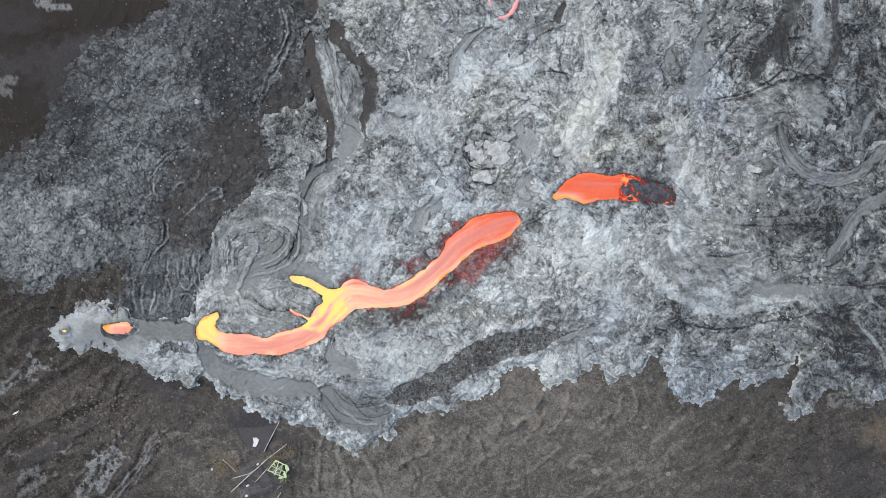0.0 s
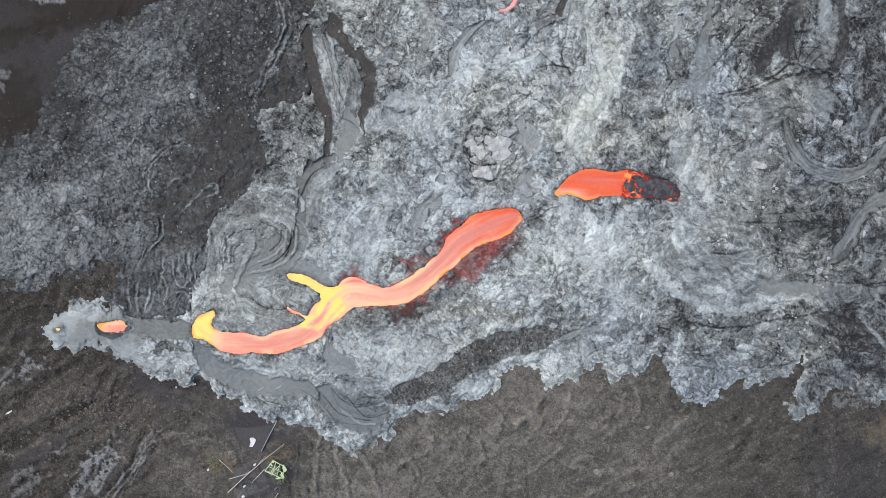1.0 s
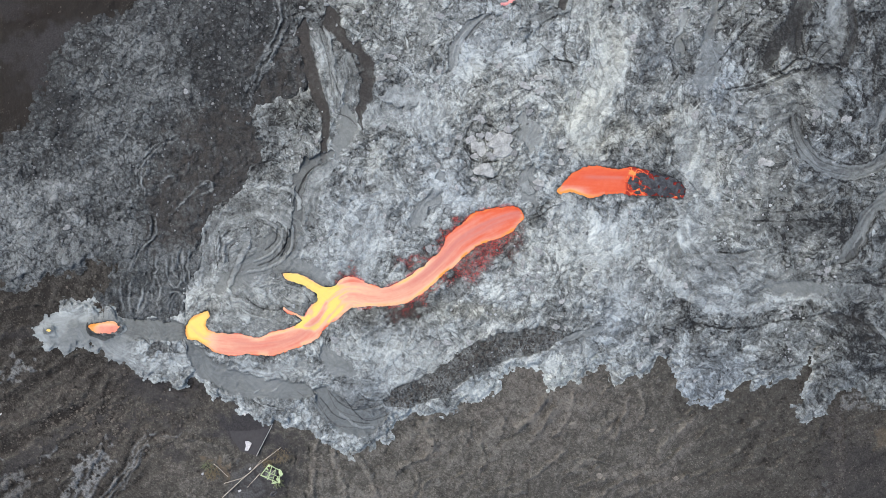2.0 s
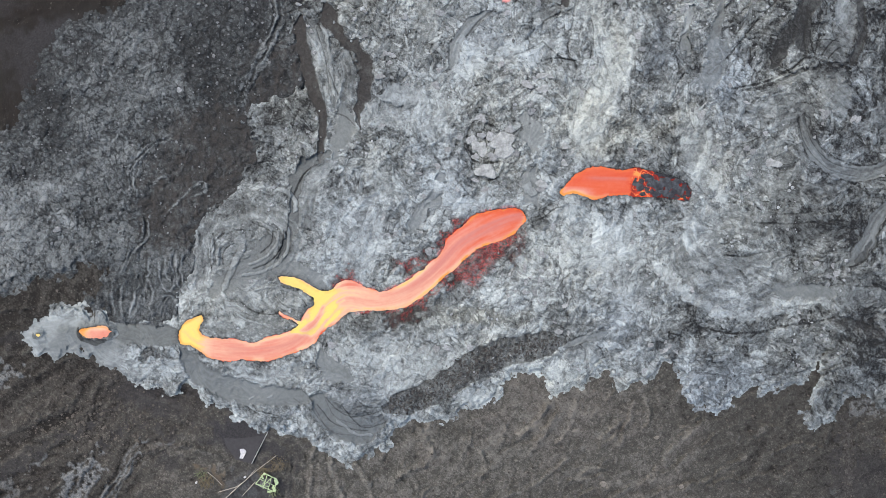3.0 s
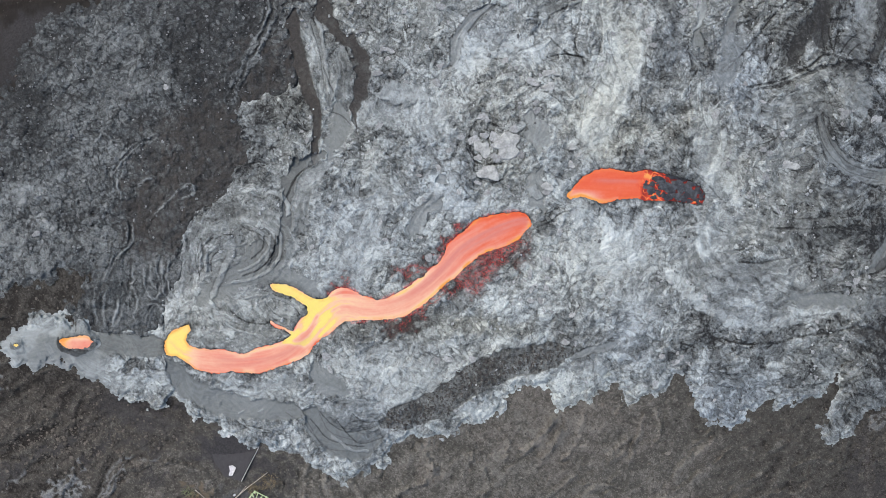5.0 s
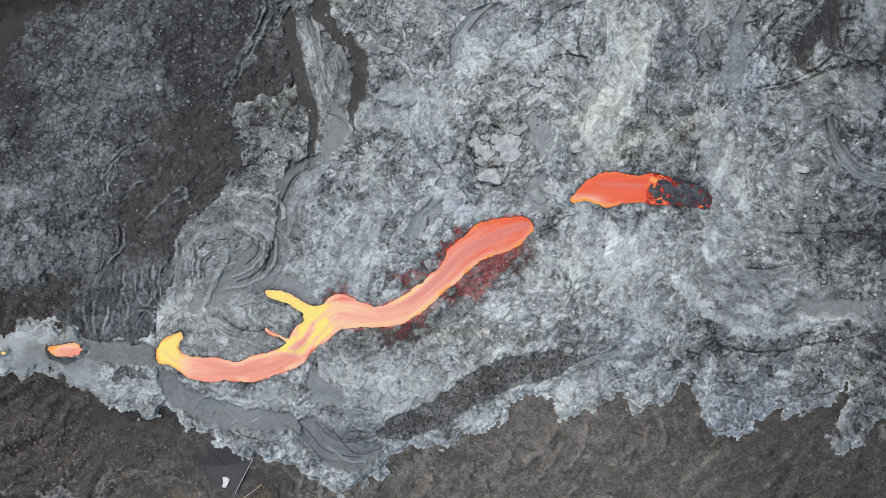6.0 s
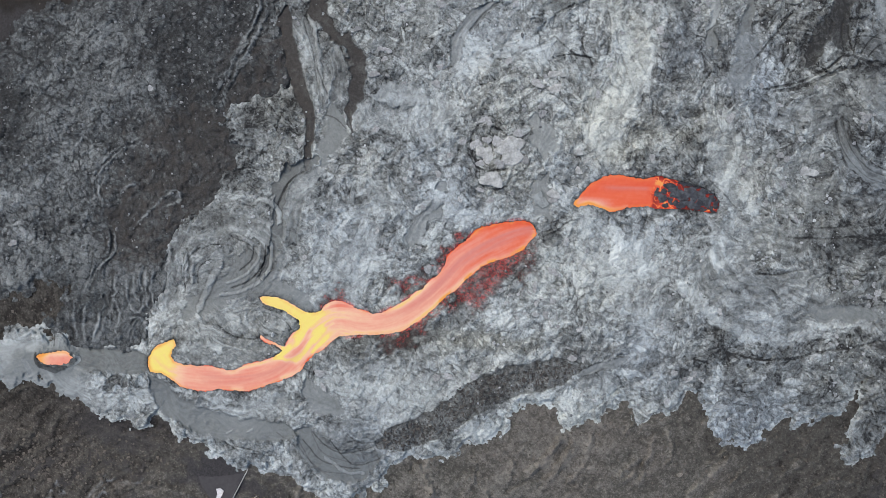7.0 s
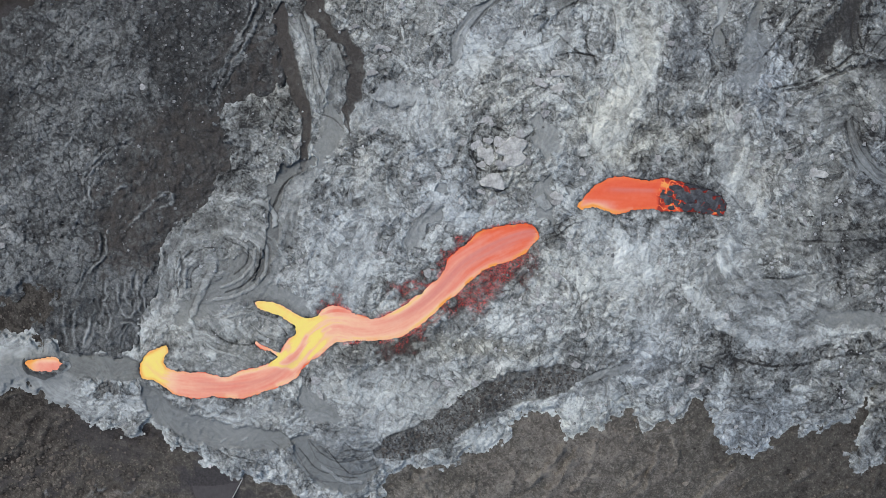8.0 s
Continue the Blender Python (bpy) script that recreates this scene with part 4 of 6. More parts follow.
for b in ((150, "-40 820 70 752 150 700 230 652", 0.075, 13), (70, "140 730 210 694 300 674 400 700", 0.06, 9), (90, "-30 890 70 846 150 800", 0.07, 9), (60, "250 800 330 768 420 776", 0.06, 8), (90, "-30 660 50 622 110 590", 0.06, 11), (60, "196 890 240 830 270 776", 0.05, 6)):
    combed(*b)
for b in ((18, "-20 740 60 700 140 652 190 630", -0.10), (14, "-20 772 80 728 160 676 210 650", 0.05, 0.3), (16, "-20 812 70 766 150 722 200 690 300 676 390 690", -0.09), (12, "160 706 220 684 300 668 380 682", 0.06, 0.4),
          (16, "-20 676 40 640 90 622", -0.08), (12, "0 716 60 680 120 640", 0.05, 0.2), (14, "0 850 60 822 130 790", -0.08), (20, "210 664 280 676 350 694 400 706", -0.08), (12, "290 730 340 742 400 734", -0.08),
          (14, "1432 720 1436 770 1430 800", -0.10), (8, "1422 716 1425 760 1420 800", 0.07), (16, "1440 880 1432 840 1426 812", -0.08), (20, "1490 800 1530 810 1568 806", -0.10), (12, "60 96 84 62 100 52", -0.08), (34, "-30 60 50 50 100 44 150 40", 0.12, 0.5), (26, "140 26 200 26 270 10 300 -10", 0.12, 0.4)):
    band(*b)
for b in ((26, "-20 190 20 214 60 206", 0.10, 0.3), (24, "-20 250 20 244 50 232", 0.10, 0.2), (20, "-20 128 40 112 100 116", -0.06), (16, "66 88 78 74 88 60", 0.12, 0.9), (14, "100 54 140 62 172 54", -0.08), (30, "90 170 130 120 170 84", -0.04), (22, "-30 20 30 14 60 22", 0.08)):
    band(*b)
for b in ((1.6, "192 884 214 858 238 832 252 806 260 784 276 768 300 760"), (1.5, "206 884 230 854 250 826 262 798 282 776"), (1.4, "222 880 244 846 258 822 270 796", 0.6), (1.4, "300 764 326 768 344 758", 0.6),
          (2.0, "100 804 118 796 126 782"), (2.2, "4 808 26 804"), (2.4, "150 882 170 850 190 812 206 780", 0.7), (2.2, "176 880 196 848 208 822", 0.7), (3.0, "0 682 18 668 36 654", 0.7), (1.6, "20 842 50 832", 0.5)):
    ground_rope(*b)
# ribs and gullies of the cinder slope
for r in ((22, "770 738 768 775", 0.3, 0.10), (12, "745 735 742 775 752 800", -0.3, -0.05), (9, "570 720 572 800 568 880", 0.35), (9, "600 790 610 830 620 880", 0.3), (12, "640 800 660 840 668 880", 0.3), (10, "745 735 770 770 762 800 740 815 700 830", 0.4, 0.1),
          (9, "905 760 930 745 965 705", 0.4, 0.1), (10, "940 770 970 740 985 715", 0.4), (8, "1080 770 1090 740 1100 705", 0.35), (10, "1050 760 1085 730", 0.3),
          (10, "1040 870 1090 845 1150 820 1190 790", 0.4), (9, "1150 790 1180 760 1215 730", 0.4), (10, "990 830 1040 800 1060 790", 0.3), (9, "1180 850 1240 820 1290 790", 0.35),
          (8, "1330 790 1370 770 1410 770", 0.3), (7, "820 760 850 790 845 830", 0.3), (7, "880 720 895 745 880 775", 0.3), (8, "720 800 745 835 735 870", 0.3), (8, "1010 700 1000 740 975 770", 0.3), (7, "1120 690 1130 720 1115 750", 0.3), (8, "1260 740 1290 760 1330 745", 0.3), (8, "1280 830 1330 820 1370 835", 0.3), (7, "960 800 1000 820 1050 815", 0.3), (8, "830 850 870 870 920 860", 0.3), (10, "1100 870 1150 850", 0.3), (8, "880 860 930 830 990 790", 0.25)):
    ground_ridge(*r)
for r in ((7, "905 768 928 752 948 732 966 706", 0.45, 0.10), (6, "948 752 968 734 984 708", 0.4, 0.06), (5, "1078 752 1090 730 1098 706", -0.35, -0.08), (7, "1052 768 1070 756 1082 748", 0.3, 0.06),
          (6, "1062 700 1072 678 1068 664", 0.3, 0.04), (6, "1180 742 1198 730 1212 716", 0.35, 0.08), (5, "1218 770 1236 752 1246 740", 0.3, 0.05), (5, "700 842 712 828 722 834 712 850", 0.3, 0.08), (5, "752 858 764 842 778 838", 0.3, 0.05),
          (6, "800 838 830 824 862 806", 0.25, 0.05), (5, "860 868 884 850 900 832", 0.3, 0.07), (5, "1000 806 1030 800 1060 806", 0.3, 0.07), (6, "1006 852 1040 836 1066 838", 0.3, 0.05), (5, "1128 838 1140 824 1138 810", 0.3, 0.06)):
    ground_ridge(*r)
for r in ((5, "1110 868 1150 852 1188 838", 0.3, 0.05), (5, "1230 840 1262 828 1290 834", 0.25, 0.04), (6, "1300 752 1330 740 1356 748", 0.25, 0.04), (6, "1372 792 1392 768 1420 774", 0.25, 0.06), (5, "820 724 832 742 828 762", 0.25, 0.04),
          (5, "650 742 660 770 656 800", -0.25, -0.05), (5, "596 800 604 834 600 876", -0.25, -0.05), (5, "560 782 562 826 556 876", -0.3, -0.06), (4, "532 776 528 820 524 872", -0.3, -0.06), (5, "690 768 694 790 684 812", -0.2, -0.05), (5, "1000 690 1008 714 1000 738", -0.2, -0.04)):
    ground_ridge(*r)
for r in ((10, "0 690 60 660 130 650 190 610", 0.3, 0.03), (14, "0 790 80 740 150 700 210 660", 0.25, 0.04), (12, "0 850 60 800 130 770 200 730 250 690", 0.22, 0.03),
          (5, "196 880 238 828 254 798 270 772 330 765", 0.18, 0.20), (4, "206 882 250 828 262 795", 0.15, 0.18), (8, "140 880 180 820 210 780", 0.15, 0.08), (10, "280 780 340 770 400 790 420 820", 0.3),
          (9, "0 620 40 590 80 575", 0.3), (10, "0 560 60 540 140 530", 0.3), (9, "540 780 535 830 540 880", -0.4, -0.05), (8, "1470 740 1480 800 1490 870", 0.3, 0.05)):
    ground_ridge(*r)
ground_z = -0.55 + ground_rise * (1 - 0.9 * ground_flat)
ground_z -= 0.9 * step(6, 30, new_in) + 0.5 * step(20, 40, old_in)


# ---- materials ----
def material(name):
    m = bpy.data.materials.new(name)
    m.use_nodes = True
    return m, m.node_tree.nodes, m.node_tree.links, m.node_tree.nodes["Principled BSDF"]


def attribute(nodes, name):
    n = nodes.new("ShaderNodeAttribute")
    n.attribute_name = name
    return n.outputs["Fac"]


def math_node(nodes, links, op, a, b, clamp=False):
    n = nodes.new("ShaderNodeMath")
    n.operation, n.use_clamp = op, clamp
    for k, v in enumerate((a, b)):
        if isinstance(v, (int, float)):
            n.inputs[k].default_value = v
        else:
            links.new(v, n.inputs[k])
    return n.outputs[0]


def ramp(nodes, links, source, stops):
    n = nodes.new("ShaderNodeValToRGB")
    e = n.color_ramp.elements
    while len(e) < len(stops):
        e.new(0.5)
    for k, (p, c) in enumerate(stops):
        e[k].position, e[k].color = p, (*c, 1)
    links.new(source, n.inputs[0])
    return n.outputs[0]


def mixed(nodes, links, factor, a, b):
    n = nodes.new("ShaderNodeMix")
    n.data_type = "RGBA"
    for k, v in ((0, factor), (6, a), (7, b)):
        if isinstance(v, (int, float)):
            n.inputs[k].default_value = v
        elif isinstance(v, tuple):
            n.inputs[k].default_value = (*v, 1)
        else:
            links.new(v, n.inputs[k])
    return n.outputs[2]


def grain(nodes, links, scale, detail=6.0, roughness=0.65):
    tc = nodes.new("ShaderNodeTexCoord")
    n = nodes.new("ShaderNodeTexNoise")
    n.inputs["Scale"].default_value, n.inputs["Detail"].default_value, n.inputs["Roughness"].default_value = scale, detail, roughness
    links.new(tc.outputs["Object"], n.inputs["Vector"])
    return n.outputs["Fac"]


def relief(nodes, links, shader, height, strength, distance):
    n = nodes.new("ShaderNodeBump")
    n.inputs["Strength"].default_value, n.inputs["Distance"].default_value = strength, distance
    links.new(height, n.inputs["Height"])
    links.new(n.outputs[0], shader.inputs["Normal"])


def wrinkles(nodes, links, scale, width, distortion=1.2, detail=5.0):
    """Thin winding creases and the noise they follow."""
    tc = nodes.new("ShaderNodeTexCoord")
    n = nodes.new("ShaderNodeTexNoise")
    for key, v in (("Scale", scale), ("Detail", detail), ("Roughness", 0.6), ("Distortion", distortion)):
        n.inputs[key].default_value = v
    links.new(tc.outputs["Object"], n.inputs["Vector"])
    off = math_node(nodes, links, "ABSOLUTE", math_node(nodes, links, "SUBTRACT", n.outputs["Fac"], 0.5), 0.0)
    line = math_node(nodes, links, "SUBTRACT", 1.0, math_node(nodes, links, "DIVIDE", off, width), True)
    return line, n.outputs["Fac"]


def total(nodes, links, terms):
    """The sum of (value, factor) pairs."""
    out = 0.0
    for v, k in terms:
        out = math_node(nodes, links, "ADD", math_node(nodes, links, "MULTIPLY", v, k), out)
    return out


def swirl(nodes, links, scale, distortion, detail=2.0):
    """Smooth marbling, as of skin that was stirred before it set."""
    n = nodes.new("ShaderNodeTexNoise")
    for key, v in (("Scale", scale), ("Detail", detail), ("Roughness", 0.5), ("Distortion", distortion)):
        n.inputs[key].default_value = v
    links.new(nodes.new("ShaderNodeTexCoord").outputs["Object"], n.inputs["Vector"])
    return math_node(nodes, links, "SUBTRACT", n.outputs["Fac"], 0.5)


def crust_material(name, stops, dust, amount, size=1.0):
    m, n, l, bsdf = material(name)
    line_a, wide = wrinkles(n, l, 0.22, 0.012, 1.8, 3.0)
    flakes = ramp(n, l, swirl(n, l, 0.62 * size, 1.6), ((0.02, (0, 0, 0)), (0.06, (1, 1, 1))))
    hollows = ramp(n, l, swirl(n, l, 0.95 * size, 1.2), ((0.10, (0, 0, 0)), (0.17, (1, 1, 1))))
    speckle = grain(n, l, 6.0, 3.0, 0.7)
    detail = total(n, l, ((swirl(n, l, 0.5 * size, 2.6), 0.62), (swirl(n, l, 1.25 * size, 1.8), 0.60), (swirl(n, l, 2.6 * size, 1.0), 0.36), (flakes, 0.05), (hollows, -0.11), (line_a, -0.13), (math_node(n, l, "SUBTRACT", speckle, 0.5), 0.12)))
    detail = math_node(n, l, "MULTIPLY", detail, amount)
    detail = math_node(n, l, "MULTIPLY", detail, attribute(n, "coarse"))
    tone_value = math_node(n, l, "ADD", attribute(n, "tone"), detail)
    grey = ramp(n, l, tone_value, stops)
    hue_shift = mixed(n, l, attribute(n, "tint"), (0.96, 1.0, 1.06), (1.03, 1.0, 0.92))
    tinted = n.new("ShaderNodeMix")
    tinted.data_type, tinted.blend_type = "RGBA", "MULTIPLY"
    tinted.inputs[0].default_value = 1.0
    l.new(grey, tinted.inputs[6])
    l.new(hue_shift, tinted.inputs[7])
    colour = mixed(n, l, attribute(n, "dust"), tinted.outputs[2], ramp(n, l, speckle, dust))
    l.new(colour, bsdf.inputs["Base Color"])
    bsdf.inputs["Roughness"].default_value = 0.85
    bsdf.inputs["Specular IOR Level"].default_value = 0.2
    relief(n, l, bsdf, detail, 0.9, 0.35)
    return m, n, l, bsdf


CRUST, cn, cl, cb = crust_material("fresh_grey_lava_crust", ((0.0, (0.020, 0.021, 0.022)), (0.2, (0.082, 0.089, 0.090)), (0.42, (0.177, 0.194, 0.197)), (0.65, (0.336, 0.371, 0.377)), (0.9, (0.500, 0.550, 0.560))),
                                   ((0.3, (0.044, 0.039, 0.035)), (0.7, (0.080, 0.072, 0.065))), 0.83)
# cracks beside the stream where red heat shows through
ember_line, ember = wrinkles(cn, cl, 2.4, 0.05, 1.0)
heat_mask = math_node(cn, cl, "MULTIPLY", attribute(cn, "glow"), math_node(cn, cl, "ADD", ember_line, ramp(cn, cl, ember, ((0.58, (0, 0, 0)), (0.74, (0.7, 0.7, 0.7)))), True), True)
cb.inputs["Emission Color"].default_value = (0.60, 0.016, 0.016, 1)
cl.new(math_node(cn, cl, "MULTIPLY", heat_mask, 0.75), cb.inputs["Emission Strength"])
OLD_CRUST = crust_material("old_dark_lava_crust", ((0.0, (0.020, 0.021, 0.022)), (0.2, (0.052, 0.057, 0.059)), (0.42, (0.135, 0.147, 0.150)), (0.8, (0.31, 0.335, 0.34))),
                           ((0.3, (0.022, 0.0205, 0.019)), (0.7, (0.055, 0.050, 0.047))), 0.56, 1.9)[0]

SOIL, n, l, bsdf = material("brown_cinder_slope")
speck = grain(n, l, 3.4, 2.5, 0.6)
stones = ramp(n, l, grain(n, l, 3.6, 2.0, 0.5), ((0.59, (0, 0, 0)), (0.63, (1, 1, 1))))
value = total(n, l, ((speck, 0.48), (swirl(n, l, 0.35, 1.8), 0.36), (swirl(n, l, 1.0, 1.4), 0.46), (swirl(n, l, 2.2, 0.8), 0.36), (stones, 0.18)))
value = math_node(n, l, "ADD", attribute(n, "tone"), math_node(n, l, "SUBTRACT", value, 0.255))
earth = ramp(n, l, value, ((0.10, (0.022, 0.020, 0.018)), (0.5, (0.0712, 0.0690, 0.0610)), (0.9, (0.182, 0.176, 0.158))))
red = ramp(n, l, value, ((0.10, (0.019, 0.016, 0.014)), (0.5, (0.061, 0.053, 0.047)), (0.9, (0.152, 0.134, 0.119))))
earth = mixed(n, l, attribute(n, "red"), earth, red)
earth = mixed(n, l, attribute(n, "ochre"), earth, (0.15, 0.115, 0.075))
earth = mixed(n, l, attribute(n, "ash"), earth, ramp(n, l, speck, ((0.3, (0.027, 0.0265, 0.028)), (0.7, (0.050, 0.049, 0.052)))))
earth = mixed(n, l, attribute(n, "grey"), earth, ramp(n, l, speck, ((0.3, (0.11, 0.117, 0.12)), (0.7, (0.28, 0.295, 0.30)))))
l.new(earth, bsdf.inputs["Base Color"])
bsdf.inputs["Roughness"].default_value = 0.95
bsdf.inputs["Specular IOR Level"].default_value = 0.15
relief(n, l, bsdf, value, 0.8, 0.22)

MOLTEN, n, l, bsdf = material("molten_lava")
heat = math_node(n, l, "ADD", attribute(n, "fire"), math_node(n, l, "MULTIPLY", math_node(n, l, "SUBTRACT", grain(n, l, 1.6), 0.5), 0.10))
hot = ramp(n, l, heat, ((0.0, (0.02, 0.004, 0.003)), (0.16, (0.30, 0.015, 0.01)), (0.32, (0.80, 0.080, 0.026)), (0.45, (0.88, 0.145, 0.062)), (0.60, (0.90, 0.31, 0.235)), (0.74, (0.97, 0.50, 0.37)), (0.83, (1.0, 0.63, 0.42)), (0.90, (1.0, 0.68, 0.28)), (1.0, (1.0, 0.84, 0.22))))
hot = mixed(n, l, attribute(n, "veil"), hot, (0.66, 0.24, 0.235))
hot = mixed(n, l, attribute(n, "amber"), hot, (0.96, 0.37, 0.075))
bsdf.inputs["Base Color"].default_value = (0.03, 0.02, 0.018, 1)
bsdf.inputs["Roughness"].default_value = 0.5
bsdf.inputs["Specular IOR Level"].default_value = 0.1
l.new(hot, bsdf.inputs["Emission Color"])
bsdf.inputs["Emission Strength"].default_value = 0.76


COOLING, n, l, bsdf = material("cooling_salmon_lava")
l.new(ramp(n, l, grain(n, l, 3.0), ((0.3, (0.36, 0.20, 0.20)), (0.7, (0.52, 0.30, 0.29)))), bsdf.inputs["Base Color"])
bsdf.inputs["Roughness"].default_value = 0.8
bsdf.inputs["Emission Color"].default_value = (0.8, 0.10, 0.08, 1)
bsdf.inputs["Emission Strength"].default_value = 0.28


def plain(name, dark, light, scale=6.0, roughness=0.8, metal=0.0, bump=0.3):
    m, n, l, b = material(name)
    g = grain(n, l, scale)
    l.new(ramp(n, l, g, ((0.3, dark), (0.7, light))), b.inputs["Base Color"])
    b.inputs["Roughness"].default_value, b.inputs["Metallic"].default_value = roughness, metal
    relief(n, l, b, g, bump, 0.02)
    return m


def varied(m, low, high):
    """Gives each loose stone of a joined mesh its own lightness."""
    n, l = m.node_tree.nodes, m.node_tree.links
    b = n["Principled BSDF"]
    base = b.inputs["Base Color"].links[0].from_socket
    geo = n.new("ShaderNodeNewGeometry")
    shade = ramp(n, l, geo.outputs["Random Per Island"], ((0.0, (low, low, low)), (1.0, (high, high, high))))
    mul = n.new("ShaderNodeMix")
    mul.data_type, mul.blend_type = "RGBA", "MULTIPLY"
    mul.inputs[0].default_value = 1.0
    l.new(base, mul.inputs[6])
    l.new(shade, mul.inputs[7])
    l.new(mul.outputs[2], b.inputs["Base Color"])
    return m


RAFT = plain("black_cooling_crust", (0.004, 0.004, 0.005), (0.042, 0.046, 0.056), 2.2, 0.45, 0.0, 0.9)
SLATE = plain("slate_cooling_crust", (0.004, 0.004, 0.005), (0.085, 0.096, 0.108), 1.9, 0.45, 0.0, 1.0)
DARK_CINDER = varied(plain("dark_cinder", (0.030, 0.028, 0.027), (0.085, 0.080, 0.074), 4.0, 0.95), 0.5, 1.3)
SLAB = plain("pale_crust_slab", (0.17, 0.18, 0.18), (0.42, 0.44, 0.45), 3.0, 0.9, 0.0, 0.6)
PALE_SLAB = plain("pale_bleached_slab", (0.15, 0.16, 0.158), (0.44, 0.46, 0.455), 1.5, 0.9, 0.0, 1.0)
slab_n, slab_l = SLAB.node_tree.nodes, SLAB.node_tree.links
slab_info = slab_n.new("ShaderNodeObjectInfo")
slab_mul = slab_n.new("ShaderNodeMix")
slab_mul.data_type, slab_mul.blend_type = "RGBA", "MULTIPLY"
slab_mul.inputs[0].default_value = 1.0
slab_l.new(slab_n["Principled BSDF"].inputs["Base Color"].links[0].from_socket, slab_mul.inputs[6])
slab_l.new(ramp(slab_n, slab_l, slab_info.outputs["Random"], ((0.0, (0.6, 0.6, 0.6)), (1.0, (1.0, 1.0, 1.0)))), slab_mul.inputs[7])
slab_l.new(slab_mul.outputs[2], slab_n["Principled BSDF"].inputs["Base Color"])
BLOCK = varied(plain("grey_lava_block", (0.15, 0.162, 0.166), (0.34, 0.365, 0.375), 3.0, 0.9, 0.0, 0.6), 0.35, 1.5)
GREEN = plain("light_green_painted_metal", (0.24, 0.36, 0.15), (0.55, 0.64, 0.40), 3.0, 0.5)
RUBBER = plain("black_rubber", (0.06, 0.06, 0.062), (0.16, 0.16, 0.165), 8.0, 0.8)
WHITE = plain("white_sheet", (0.40, 0.40, 0.41), (0.66, 0.66, 0.67), 3.0, 0.6)
ROOF = plain("dark_ash_covered_roof", (0.032, 0.031, 0.034), (0.048, 0.047, 0.050), 1.5, 0.9)
PALE_METAL = plain("weathered_pale_metal", (0.30, 0.30, 0.30), (0.50, 0.50, 0.50), 5.0, 0.5, 0.3)
WOOD = plain("bleached_dead_wood", (0.24, 0.215, 0.175), (0.48, 0.45, 0.39), 4.0, 0.85)
DRY = plain("dry_yellowed_plant", (0.08, 0.065, 0.04), (0.20, 0.165, 0.10), 6.0, 0.9)
LEAF = plain("pale_green_leaf", (0.08, 0.10, 0.05), (0.20, 0.22, 0.12), 6.0, 0.7)
CINDER = varied(plain("loose_brown_cinder", (0.062, 0.055, 0.047), (0.13, 0.116, 0.099), 4.0, 0.95), 0.4, 1.15)
OLD_BLOCK = varied(plain("dark_grey_lava_block", (0.07, 0.075, 0.078), (0.17, 0.18, 0.185), 3.0, 0.95), 0.4, 1.5)
WALLING = plain("rough_masonry", (0.10, 0.095, 0.085), (0.24, 0.22, 0.19), 3.0, 0.9)


# ---- sheets of ground ----
def axis(lo, hi, gap, far, grow=1.35):
    a = list(np.arange(lo, hi + 0.5 * gap, gap))
    g, b, c = gap, a[-1], a[0]
    after, before = [], []
    while b < hi + far:
        g *= grow
        b, c = b + g, c - g
        after.append(b)
        before.append(c)
    return np.array(before[::-1] + a + after, np.float32)


def sheet(name, ax, ay, height, keep, attrs, mat, parent=None, extra=None):
    """One mesh over the plan, from a height field and the values that its material reads."""
    x, y = np.meshgrid(ax, ay)
    away = np.hypot(np.maximum(np.maximum(-25 - x, x - 1593), 0), np.maximum(np.maximum(-25 - y, y - 907), 0))
    calm = 1 - step(0, 90, away)
    z = sample(height, x, y)
    level = float(np.median(height)) if keep is None else float(np.median(height[keep > 20]))
    z = broad(x, y) + level + (z - level) * (0.12 + 0.88 * calm)
    if keep is not None:
        z = z - 1.9 * step(110, 330, away)
    used = np.ones(x.shape, bool) if keep is None else (sample(keep, x, y) > 0) & (away < 340)
    h, w = x.shape
    q = used[:-1, :-1] | used[1:, :-1] | used[:-1, 1:] | used[1:, 1:]
    j, i = np.nonzero(q)
    quad = np.stack([j * w + i, (j + 1) * w + i, (j + 1) * w + i + 1, j * w + i + 1], 1)
    ids = np.unique(quad)
    back = np.full(h * w, -1, np.int32)
    back[ids] = np.arange(len(ids))
    quad = back[quad].astype(np.int32)
    xs, ys, zs = x.ravel()[ids], y.ravel()[ids], z.ravel()[ids]
    px, py = world_xy(xs, ys, zs)
    me = bpy.data.meshes.new(name)
    me.vertices.add(len(ids))
    me.vertices.foreach_set("co", np.stack([px, py, zs], 1).astype(np.float32).ravel())
    me.loops.add(quad.size)
    me.loops.foreach_set("vertex_index", quad.ravel())
    me.polygons.add(len(quad))
    me.polygons.foreach_set("loop_start", np.arange(0, quad.size, 4, dtype=np.int32))
    me.polygons.foreach_set("use_smooth", np.ones(len(quad), bool))
    me.update(calc_edges=True)
    for key, field in attrs.items():
        at = me.attributes.new(key, "FLOAT", "POINT")
        mean = float(field.mean()) if keep is None else float(field[keep > 20].mean())
        inside_it = calm.ravel()[ids]
        at.data.foreach_set("value", (mean + (sample(field, xs, ys) - mean) * (0.1 + 0.9 * inside_it)).astype(np.float32))
    me.materials.append(mat)
    ob = new(name, me)
    if parent:
        ob.parent = parent
    return ob


